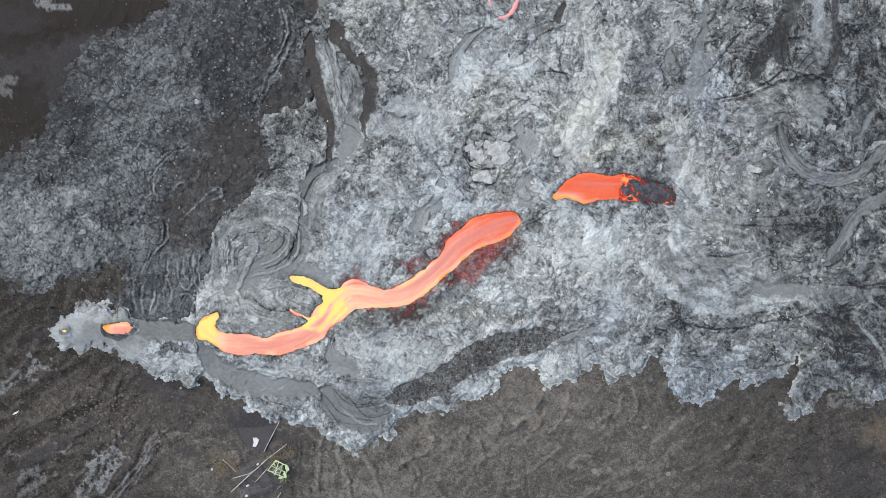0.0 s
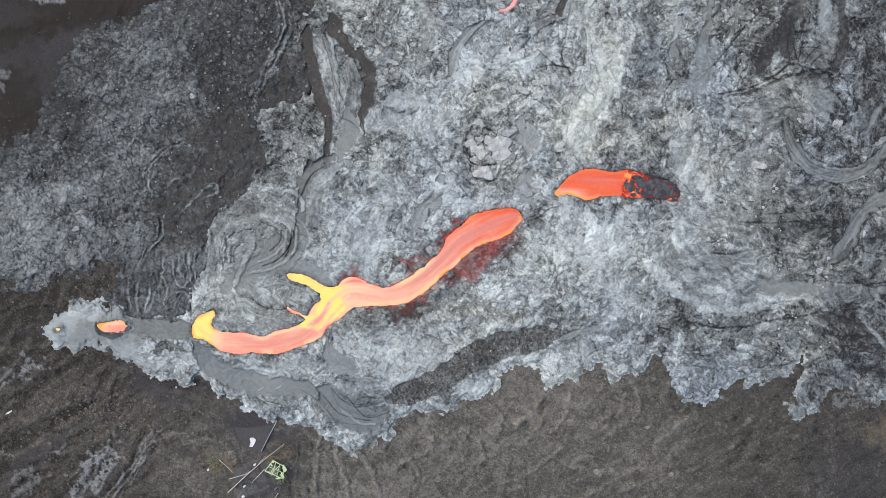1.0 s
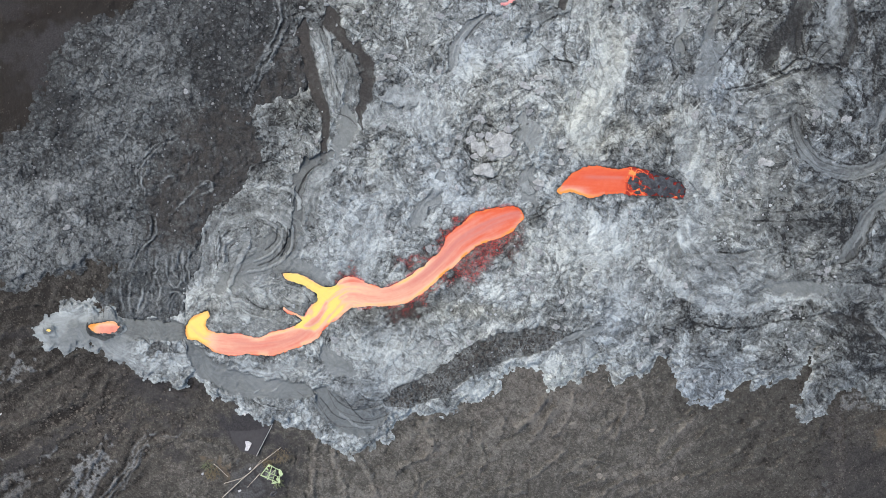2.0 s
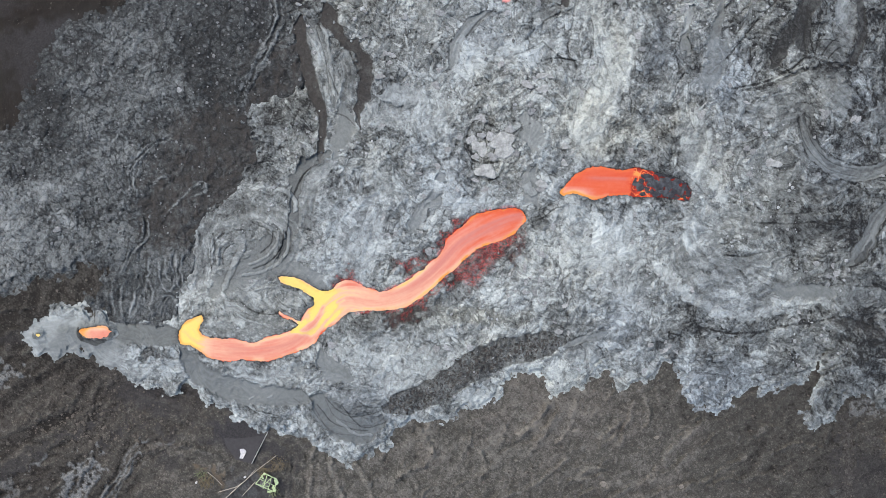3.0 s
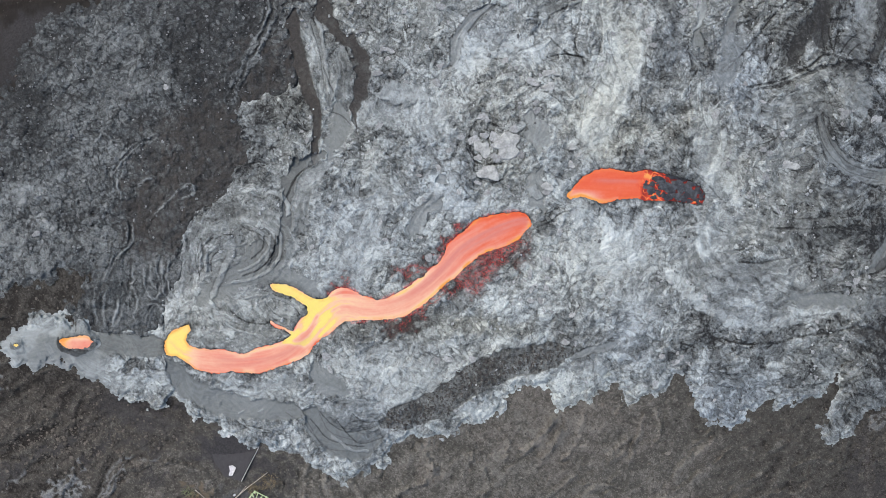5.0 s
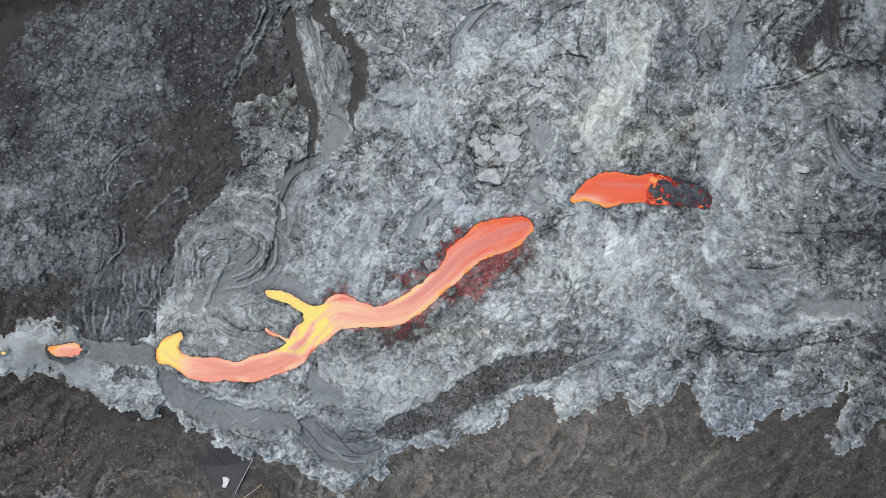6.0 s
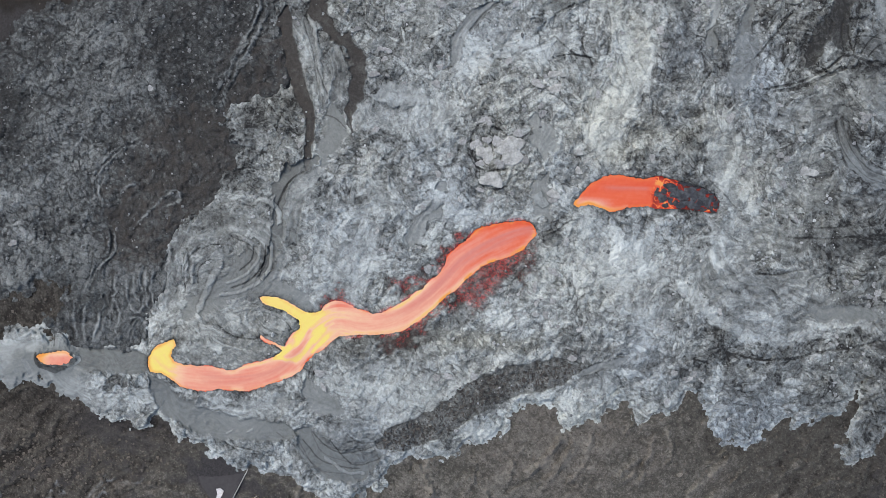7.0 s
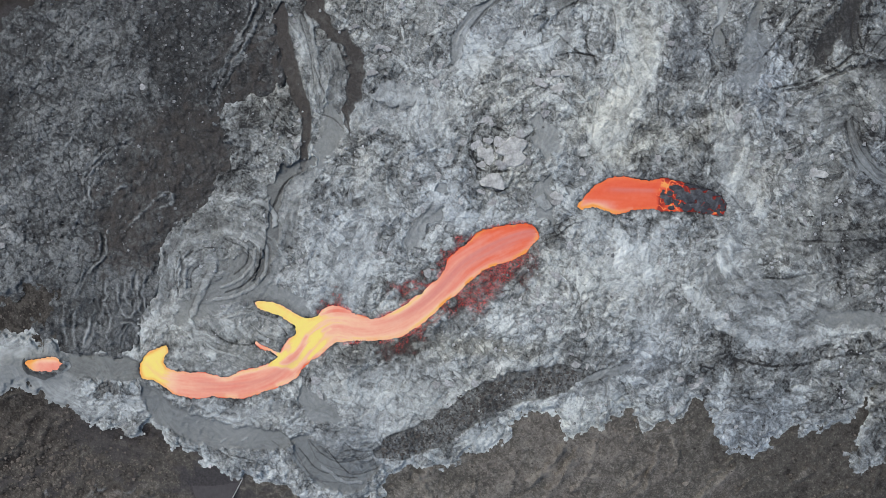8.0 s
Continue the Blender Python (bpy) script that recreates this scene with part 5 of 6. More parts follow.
rows_south = axis(540, 922, 1.6, 26000, 1.2)
rows_north = axis(-40, 536.5, 3.5, 26000, 1.2)
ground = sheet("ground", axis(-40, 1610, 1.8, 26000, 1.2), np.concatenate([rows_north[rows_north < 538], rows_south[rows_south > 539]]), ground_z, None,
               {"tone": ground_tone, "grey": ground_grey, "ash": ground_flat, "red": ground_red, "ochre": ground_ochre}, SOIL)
tagged(ground, "brown volcanic cinder slope with ash drifts and gullies", "ground", kind="structure")
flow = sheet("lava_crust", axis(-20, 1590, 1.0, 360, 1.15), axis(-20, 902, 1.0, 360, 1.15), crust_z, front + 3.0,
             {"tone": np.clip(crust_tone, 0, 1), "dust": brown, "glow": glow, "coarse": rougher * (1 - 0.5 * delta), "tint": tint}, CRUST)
tagged(flow, "fresh grey lava crust with folds, plates and ragged lobes on the slope", "lava crust", kind="stuff")
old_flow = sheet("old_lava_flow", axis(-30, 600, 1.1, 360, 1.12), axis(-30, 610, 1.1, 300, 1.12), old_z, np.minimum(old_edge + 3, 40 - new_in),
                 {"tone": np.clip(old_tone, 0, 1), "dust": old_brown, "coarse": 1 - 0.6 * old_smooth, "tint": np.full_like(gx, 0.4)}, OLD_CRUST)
tagged(old_flow, "older dark grey rubbly lava flow, partly dusted with cinders", "lava crust", kind="stuff")


# ---- molten lava ----
def melt(name, outline, level, heat_of, label, gap=0.8, pad=4, veil_of=None, reaches=None, amber_of=None):
    xs, ys = [p[0] for p in outline], [p[1] for p in outline]
    ax = np.arange(min(xs) - pad, max(xs) + pad, gap, dtype=np.float32)
    ay = np.arange(min(ys) - pad, max(ys) + pad, gap, dtype=np.float32)
    x, y = np.meshgrid(ax, ay)
    d = sample(melt_in, x, y)
    field = heat_of(x, y, d)
    z = broad(x, y) + level + 0.10 * np.sqrt(np.clip(d, 0, 20) / 20) + 0.03 * sample(bumps, x, y)
    q = d > -3
    q = q[:-1, :-1] & q[1:, :-1] & q[:-1, 1:] & q[1:, 1:]
    j, i = np.nonzero(q)
    w = len(ax)
    quad = np.stack([j * w + i, (j + 1) * w + i, (j + 1) * w + i + 1, j * w + i + 1], 1)
    veil = np.clip(veil_of(x, y, d), 0, 1) if veil_of else 0 * x
    amber = np.clip(amber_of(x, y, d), 0, 1) if amber_of else 0 * x
    middle_x, middle_y = x.ravel()[quad].mean(1), y.ravel()[quad].mean(1)
    which = reaches(middle_x, middle_y) if reaches else np.zeros(len(quad), int)
    owner = None
    if reaches:
        k = len(quad) // 2
        bz = float(z.ravel()[quad[k, 0]])
        bx, by = world_xy(middle_x[k], middle_y[k], bz)
        owner = tagged(new(name), label, "lava")
        owner.matrix_basis = Matrix.Translation((float(bx), float(by), bz))
    for n, title in enumerate(REACHES if reaches else ((name, label),)):
        mine = quad[which == n]
        ids = np.unique(mine)
        back = np.full(x.size, -1)
        back[ids] = np.arange(len(ids))
        px, py = world_xy(x.ravel()[ids], y.ravel()[ids], z.ravel()[ids])
        place = np.stack([px, py, z.ravel()[ids]], 1)
        if owner:
            place = place - np.array(owner.matrix_basis.translation)
        me = bpy.data.meshes.new(title[0])
        me.from_pydata(place.tolist(), [], back[mine].tolist())
        me.polygons.foreach_set("use_smooth", np.ones(len(mine), bool))
        for key, values in (("fire", field), ("veil", veil), ("amber", amber)):
            at = me.attributes.new(key, "FLOAT", "POINT")
            at.data.foreach_set("value", values.ravel()[ids].astype(np.float32))
        me.materials.append(MOLTEN)
        ob = new(title[0], me)
        if owner:
            ob.parent = owner
            ob["label"] = title[1]
        else:
            tagged(ob, label, "lava")
    return owner or ob


REACHES = (("trunk", "salmon and peach streaked flowing lava"), ("snout", "bright yellow lava snout"), ("side_tongue", "bright yellow side tongue of lava"), ("head", "red-orange head with a mauve skin"))


def stream_reach(x, y):
    return np.where(x < 398, 1, np.where((y < 541) & (x + 0.55 * (y - 512) < 588), 2, np.where(x > 800, 3, 0)))


SPINE = pairs("355 585 372 602 400 608 440 611 490 609 530 598 560 575 590 545 625 522 665 528 705 523 745 503 780 472 810 438 850 412 890 395 918 388")


def main_heat(x, y, d):
    side, run, ang, total = along(SPINE, x, y)
    u = run / total
    shear = sample(rough(41, 60, 4, 0.8), run * 0.22, side * 3.0)
    fine_shear = sample(rough(42, 30, 4, 0.5), run * 0.4 + 300, side * 3.5 + 200)
    heat = np.interp(u, [0, 0.04, 0.09, 0.2, 0.36, 0.42, 0.48, 0.6, 0.72, 0.85, 1.0], [0.98, 0.95, 0.70, 0.64, 0.64, 0.84, 0.78, 0.72, 0.65, 0.56, 0.46])
    south = np.exp(-((d - 3) / 4.0) ** 2) * (side > 0)
    north = np.exp(-((d - 3) / 4.0) ** 2) * (side < 0)
    late = step(0.72, 0.9, u)
    heat += (0.10 + 0.12 * step(0.6, 0.68, u)) * south * step(0.42, 0.5, u) * (1 - 0.45 * late)
    heat += 0.22 * north * (step(0.12, 0.2, u) * (1 - step(0.4, 0.5, u)) + step(0.58, 0.64, u) * (1 - step(0.7, 0.76, u)))
    heat += 0.18 * south * (1 - step(0.3, 0.4, u)) * step(-0.2, 0.9, sample(strands, run * 0.3, 0 * run))
    heat -= 0.10 * north * late
    heat += (0.02 + 0.06 * np.exp(-((u - 0.43) / 0.07) ** 2)) * shear + 0.015 * fine_shear
    tongue = step(-6, 10, 578 - x - 0.55 * (y - 512)) * (1 - step(545, 560, y)) * step(350, 480, x)
    heat = heat * (1 - tongue) + 0.98 * tongue
    swirl = np.hypot((x - 556) / 26, (y - 560) / 22)
    heat += 0.03 * np.exp(-swirl ** 2) + 0.05 * np.exp(-((x - 590) / 22) ** 2 - ((y - 530) / 20) ** 2)
    for path, strength, thick in ((pairs("568 514 577 530 574 546 562 562 546 572 536 577"), 0.36, 4.6), (pairs("602 508 588 520 576 532"), 0.28, 3.6), (pairs("604 536 590 554 578 572 566 584"), 0.32, 4.4), (pairs("536 576 552 583 570 578"), 0.30, 3.2), (pairs("582 514 580 530 572 548"), 0.24, 3.6), (pairs("612 548 600 560 590 572"), 0.18, 2.4),
                                  (pairs("552 552 546 562 548 572"), 0.16, 2.4), (pairs("620 528 606 540 594 556"), 0.12, 3.0), (pairs("586 540 576 556 560 570"), -0.10, 3.0), (pairs("600 566 588 576 574 590"), -0.10, 3.0)):
        s2, r2, a2, t2 = along(path, x, y)
        heat += strength * np.exp(-(s2 / thick) ** 2) * (heat < 0.95)
    heat -= 0.14 * np.exp(-((x - 560) / 6) ** 2 - ((y - 556) / 10) ** 2)
    lick = np.exp(-((x - 525) / 16) ** 2 - ((y - 554) / 9) ** 2)
    heat = heat * (1 - lick) + 0.70 * lick
    rosy = np.exp(-((x - 632) / 16) ** 2 - ((y - 500) / 8) ** 2)
    heat -= 0.16 * rosy
    return np.clip(heat - 0.25 * step(1.5, -1.0, d), 0.05, 1.0)


def main_veil(x, y, d):
    side, run, ang, total = along(SPINE, x, y)
    u = run / total
    shear = sample(rough(45, 60, 5, 0.8), run * 0.15, side * 2.2)
    return (0.62 * np.exp(-((side + 2 + 2 * shear) / 6.5) ** 2) * step(0.55, 0.75, u) + 0.35 * np.exp(-((side - 2 + 3 * shear) / 6) ** 2) * step(0.1, 0.16, u) * step(0.4, 0.34, u)) * step(1, 6, d)


def main_amber(x, y, d):
    side, run, ang, total = along(SPINE, x, y)
    u = run / total
    edge = np.exp(-((d - 1.5) / 3.2) ** 2)
    blotch = step(-0.2, 1.0, sample(bumps, run * 0.6, side * 0.9))
    return edge * (0.35 + 0.65 * blotch) * (0.8 * (side > 0) * step(0.5, 0.66, u) + 0.3 * (side < 0) * step(0.78, 0.9, u)) + 0.5 * np.exp(-((d - 1) / 2.5) ** 2) * step(0.12, 0.05, u) + 0.25 * blotch * edge


def east_amber(x, y, d):
    open_melt = 0.9 * np.exp(-((d - 2) / 3.5) ** 2) * step(338, 346, y) * step(1060, 1020, x) + 0.15 * np.exp(-((d - 1.5) / 3) ** 2) * (x < 1095)
    return np.maximum(open_melt, 0.92 * step(1088, 1098, x) * step(0.40, 0.55, east_heat(x, y, d)))


def small_amber(x, y, d):
    return 0.8 * np.exp(-((x - 186) / 9) ** 2) + 0.6 * np.exp(-((d - 1) / 2) ** 2) * (y < 580)


def east_veil(x, y, d):
    shear = sample(rough(46, 60, 5, 0.8), x * 0.2, y * 2.0)
    return 0.5 * np.exp(-((y - 327 - 0.02 * (x - 1040) + 2 * shear) / 6) ** 2) * step(1010, 1040, x) * step(1098, 1084, x) * step(1, 6, d)


def east_heat(x, y, d):
    shear = sample(rough(43, 60, 4, 0.8), x * 0.25, y * 2.5)
    heat = 0.41 + 0.02 * shear + 0.03 * np.exp(-((y - 340) / 9) ** 2)
    heat += 0.34 * np.exp(-(((x - 1005) / 26) ** 2)) * step(336, 350, y - 0.06 * (x - 1000)) + 0.12 * np.exp(-((d - 3) / 3) ** 2) * (y > 340) * (x < 1060)
    crust = step(1092, 1104, x + 3 * sample(lobe_x, x, y) + 0.2 * (y - 330))
    cracks = np.abs(sample(rough(44, 26, 5, 0.6), x, y))
    broken_heat = 0.05 + 0.10 * step(1150, 1120, x) + (0.14 + 0.24 * step(1150, 1120, x)) * np.exp(-(cracks / 0.25) ** 2) + 0.5 * np.exp(-(((x - 1105) / 9) ** 2) - ((y - 319) / 5) ** 2) + 0.30 * np.exp(-(((x - 1118) / 12) ** 2) - ((y - 350) / 7) ** 2)
    broken_heat += 0.62 * np.exp(-(((x - 1183) / 7) ** 2) - ((y - 357 + 0.3 * (x - 1183)) / 2.6) ** 2) + 0.25 * np.exp(-(((x - 1188) / 2) ** 2) - ((y - 340) / 7) ** 2)
    return np.clip(heat * (1 - crust) + broken_heat * crust, 0.05, 1)


def small_heat(x, y, d):
    return np.clip(0.62 + 0.25 * np.exp(-((x - 188) / 10) ** 2) + 0.18 * step(582, 574, y) + 0.02 * sample(bumps, x, y), 0, 1)


melt("lava_stream", MELT, MELT_LEVEL, main_heat, "forked molten lava stream running from red-orange to bright yellow", veil_of=main_veil, reaches=stream_reach, amber_of=main_amber)
east = melt("lava_pool", EAST_MELT, MELT_LEVEL, east_heat, "red-orange molten lava pool half covered by black crust", veil_of=east_veil, amber_of=east_amber)
melt("lava_pool", SMALL_MELT, MELT_LEVEL, small_heat, "small salmon and orange molten lava pool in a grey collar", amber_of=small_amber)
melt("lava_pool", VENT, MELT_LEVEL, lambda x, y, d: 0.95 + 0 * x, "tiny yellow glowing vent in the pale lava delta", 0.5)


# ---- small builders ----
def top(x, y):
    """Height of the uppermost surface at a place of the plan."""
    a, b = np.array([float(x)]), np.array([float(y)])
    zs = [sample(ground_z, a, b)[0]]
    if sample(front, a, b)[0] > 0:
        zs.append(sample(crust_z, a, b)[0])
    if sample(old_edge, a, b)[0] > 0:
        zs.append(sample(old_z, a, b)[0])
    return float(broad(a, b)[0] + max(zs))


def spot(x, y, lift=0.0):
    z = top(x, y) + lift
    px, py = world_xy(x, y, z)
    return Vector((float(px), float(py), z))


def part(name, bm, mat, parent=None, label=""):
    """Links a bmesh as one mesh object, under a thing or part if given."""
    me = bpy.data.meshes.new(name)
    bmesh.ops.recalc_face_normals(bm, faces=bm.faces)
    bm.to_mesh(me)
    bm.free()
    me.materials.append(mat)
    ob = new(name, me)
    if parent is not None:
        ob.parent = parent
    if label:
        ob["label"] = label
    return ob


def thing(name, place, label, category, group=""):
    e = new(name)
    e.empty_display_size = 0.2
    e.matrix_basis = Matrix.Translation(place)
    return tagged(e, label, category, group)


def bar(bm, a, b, thick, flat=1.0, sides=6, taper=1.0):
    """A rod from a to b with rounded section."""
    a, b = Vector(a), Vector(b)
    along_it = (b - a).normalized()
    s1 = along_it.cross(Vector((0, 0, 1)))
    s1 = s1.normalized() if s1.length > 1e-4 else Vector((1, 0, 0))
    s2 = along_it.cross(s1)
    rings = []
    for p, k in ((a, 1.0), (b, taper)):
        rings.append([bm.verts.new(p + k * thick * (math.cos(q) * s1 + flat * math.sin(q) * s2)) for q in (2 * math.pi * i / sides for i in range(sides))])
    for i in range(sides):
        bm.faces.new((rings[0][i], rings[0][(i + 1) % sides], rings[1][(i + 1) % sides], rings[1][i]))
    bm.faces.new(rings[0][::-1])
    bm.faces.new(rings[1])


def slab_mesh(bm, rx, ry, thick, turn, r, points=11, dome=0.25, centre=(0, 0, 0), jag=0.2):
    """An irregular broken slab with a chamfered, slightly domed top."""
    ca, sa = math.cos(turn), math.sin(turn)
    p, q, w = (r.uniform(0, 6.28) for _ in range(3))
    k = [1 + jag * (0.55 * math.sin(2 * a + p) + 0.45 * math.sin(3 * a + q) + 0.35 * math.sin(5 * a + w) + r.uniform(-0.3, 0.3)) for a in (2 * math.pi * i / points for i in range(points))]
    rings = []
    for scale, z in ((0.95, -thick * 0.6), (1.0, thick * 0.45), (0.92, thick * 0.82), (0.5, thick * (0.9 + dome))):
        ring = []
        for i in range(points):
            a = 2 * math.pi * i / points
            u, v = rx * k[i] * scale * math.cos(a), ry * k[i] * scale * math.sin(a)
            ring.append(bm.verts.new((centre[0] + u * ca - v * sa, centre[1] + u * sa + v * ca, centre[2] + z + r.uniform(-0.12, 0.12) * thick)))
        rings.append(ring)
    for lo, hi in zip(rings[:-1], rings[1:]):
        for i in range(points):
            bm.faces.new((lo[i], lo[(i + 1) % points], hi[(i + 1) % points], hi[i]))
    bm.faces.new(rings[0][::-1])
    bm.faces.new(rings[-1])


# ---- black crust floating on the east pool ----
r = random.Random(7)
RAFTS = ((1108, 338, 9, 6), (1103, 330, 4, 5), (1131, 331, 11, 8), (1142, 338, 9, 8), (1126, 322, 8, 3), (1152, 330, 8, 7), (1163, 338, 9, 10), (1174, 331, 8, 6), (1176, 345, 9, 8), (1186, 340, 6, 5),
         (1151, 349, 10, 6), (1163, 353, 8, 4), (1140, 350, 6, 5), (1192, 348, 4, 6), (1146, 319, 9, 3), (1162, 323, 8, 3), (1201, 334, 10, 2), (1184, 329, 6, 4), (1172, 357, 5, 3))
small_rafts = [(r.uniform(1110, 1196), 0, r.uniform(2.5, 5.5)) for _ in range(70)]
RAFTS += tuple((x, r.gauss(336 + 0.08 * (x - 1110), 10), k, k * r.uniform(0.5, 0.9)) for x, _, k in small_rafts)
for x, y, rx, ry in RAFTS:
    if float(sample(melt_in, np.array([float(x)]), np.array([float(y)]))[0]) < 1.5 and rx < 6:
        continue
    z = float(broad(np.array(x), np.array(y))) + MELT_LEVEL + r.uniform(0.08, 0.14)
    px, py = world_xy(x, y, z)
    bm = bmesh.new()
    slab_mesh(bm, rx * 0.1, ry * 0.1, 0.12, r.uniform(-0.5, 0.5) - 0.25, r, 15 if rx > 5 else 8, 0.1, (px, py, z), 0.42)
    part("crust_plate", bm, SLATE if rx > 7 and ry > 5 else RAFT, east, "slate-grey cooling crust plate" if rx > 7 and ry > 5 else "black cooling crust plate")

# ---- thin red lava tongue at the north ----
def tongue(text, thick):
    pts = [spot(x, y, 0.02) for x, y in curve_points(pairs(text), 3.0)]
    bm = bmesh.new()
    n = len(pts)
    rows = []
    for i, p in enumerate(pts):
        d = (pts[min(i + 1, n - 1)] - pts[max(i - 1, 0)]).normalized()
        side = d.cross(Vector((0, 0, 1))).normalized()
        w = thick * (0.35 + 0.65 * math.sin(math.pi * min(1, (i + 0.6) / n * 1.15)) ** 0.6) * (1 + 0.15 * math.sin(i * 1.7))
        rows.append([bm.verts.new(p + side * w * q + Vector((0, 0, 0.22 * (1 - q * q) - 0.05))) for q in (-1, -0.5, 0, 0.5, 1)])
    for a, b in zip(rows[:-1], rows[1:]):
        for k in range(4):
            bm.faces.new((a[k], a[k + 1], b[k + 1], b[k]))
    ob = part("lava_tongue", bm, COOLING)
    for f in ob.data.polygons:
        f.use_smooth = True
    return tagged(ob, "thin dull salmon lava tongue on grey crust", "lava")


tongue("882 32 896 30 906 22 912 10 922 -14", 0.42)
tongue("869 12 867 2 870 -10", 0.2)

# ---- loose slabs and boulders on the crust ----
BOULDERS = ((884, 271, 24, 17, -0.5), (846, 276, 13, 11, 0.3), (863, 257, 9, 7, 0.0), (832, 262, 9, 8, 0.9), (848, 255, 7, 5, 0.4), (866, 290, 9, 6, 0.2), (905, 282, 8, 7, 0.1), (855, 315, 21, 9, 0.25),
            (838, 290, 7, 5, 0.5), (895, 245, 8, 6, 0.7), (950, 178, 8, 9, 1.2), (948, 156, 10, 5, -0.4), (962, 157, 6, 4, 0.2), (773, 172, 7, 6, 0.3))
BOULDERS2 = ((561, 74, 3, 2.6, 0.1), (567, 83, 4, 3, 0.5), (570, 118, 3, 2.5, 0.2), (612, 43, 3, 3, 0.0), (634, 48, 4, 3, 0.2), (656, 50, 3.5, 3, 0.4), (638, 62, 4, 3, 0.3), (545, 38, 5, 3, 0.2), (1414, 212, 4, 3, 0.3), (1288, 200, 5, 3, 0.2), (779, 147, 5, 5, 0.0), (986, 272, 6, 5, 0.2), (997, 285, 6, 3, -0.4), (690, 120, 6, 4, 0.2), (700, 122, 7, 4, 0.5), (680, 158, 8, 5, 0.1), (947, 335, 9, 7, 0.3), (985, 300, 6, 5, 0.6),
             (1330, 300, 15, 8, 0.1), (722, 60, 5, 5, 0.3), (590, 10, 6, 5, 0.8), (655, 90, 5, 4, 0.2), (146, 411, 8, 4, -0.2), (348, 180, 5, 4, 0.5))
for x, y, rx, ry, turn in BOULDERS + BOULDERS2:
    bm = bmesh.new()
    slab_mesh(bm, rx * 0.1, ry * 0.1, 0.10 + 0.018 * min(rx, ry), -turn, r, 23 if rx > 12 else 13, 0.12, (0, 0, 0), 0.32)
    big = rx > 8
    ob = part("boulder", bm, PALE_SLAB if (rx > 12 or (x > 940 and x < 1010)) else SLAB)
    ob.matrix_basis = Matrix.Translation(spot(x, y, 0.05))
    tagged(ob, "large pale grey broken lava slab on the crust" if big else "small pale grey lava block on the crust", "rock", "loose lava blocks")


# ---- loose cinders on the brown slope and blocks on the crust, too many to count ----
def scatter(name, count, box, accept, lo, hi, mat, label, seed):
    rr = np.random.default_rng(seed)
    ico = ((0, 0, 1), (0.89, 0, 0.45), (0.28, 0.85, 0.45), (-0.72, 0.53, 0.45), (-0.72, -0.53, 0.45), (0.28, -0.85, 0.45), (0.72, 0.53, -0.45), (-0.28, 0.85, -0.45), (-0.89, 0, -0.45), (-0.28, -0.85, -0.45), (0.72, -0.53, -0.45))
    tri = [(0, i, i % 5 + 1) for i in range(1, 6)] + [(i, 5 + (i - 2) % 5 + 1, i % 5 + 1) for i in range(1, 6)] + [(i % 5 + 1, 5 + (i - 2) % 5 + 1, 5 + (i - 1) % 5 + 1) for i in range(1, 6)]
    base, faces = np.array(ico), np.array(tri)
    x, y = rr.uniform(box[0], box[2], count), rr.uniform(box[1], box[3], count)
    ok = sample(accept, x, y) > rr.random(count)
    x, y = x[ok], y[ok]
    z = sample(ground_z, x, y)
    z = np.where(sample(front, x, y) > 0, np.maximum(z, sample(crust_z, x, y)), z)
    z = np.where(sample(old_edge, x, y) > 0, np.maximum(z, sample(old_z, x, y)), z) + broad(x, y)
    px, py = world_xy(x, y, z)
    n = len(x)
    size = lo * (hi / lo) ** (rr.random(n) ** 2.2)
    v = base[None] * (1 + rr.uniform(-0.3, 0.3, (n, len(base), 1))) * size[:, None, None] * np.stack([rr.uniform(0.7, 1.3, n), rr.uniform(0.7, 1.3, n), rr.uniform(0.5, 0.9, n)], 1)[:, None]
    v += np.stack([px, py, z], 1)[:, None]
    f = faces[None] + (np.arange(n) * len(base))[:, None, None]
    me = bpy.data.meshes.new(name)
    me.from_pydata(v.reshape(-1, 3).tolist(), [], f.reshape(-1, 3).tolist())
    me.materials.append(mat)
    return tagged(new(name, me), label, "rocks", kind="stuff")


scatter("scattered_cinders", 16000, (0, 0, 1568, 882), step(4, -6, front) * step(4, -4, old_edge) * (1 - ground_flat) * (1 - 0.85 * step(360, 300, gy)), 0.05, 0.24, CINDER, "loose brown cinders and stones strewn over the slope", 61)
scatter("scattered_blocks", 8000, (0, 0, 1568, 882), step(0, 20, front) * (1 - smooth) * step(0.2, 1.2, broad_patch + 0.8 * warp_y) * step(-2, -10, melt_in), 0.08, 0.40, BLOCK, "small grey lava blocks strewn over the crust", 62)
scatter("scattered_rubble", 2600, (0, 0, 600, 600), step(0, 20, old_edge) * step(10, 0, new_in) * (1 - old_brown) * (1 - 0.9 * ropy), 0.10, 0.36, OLD_BLOCK, "small dark grey lava blocks strewn over the old flow", 63)

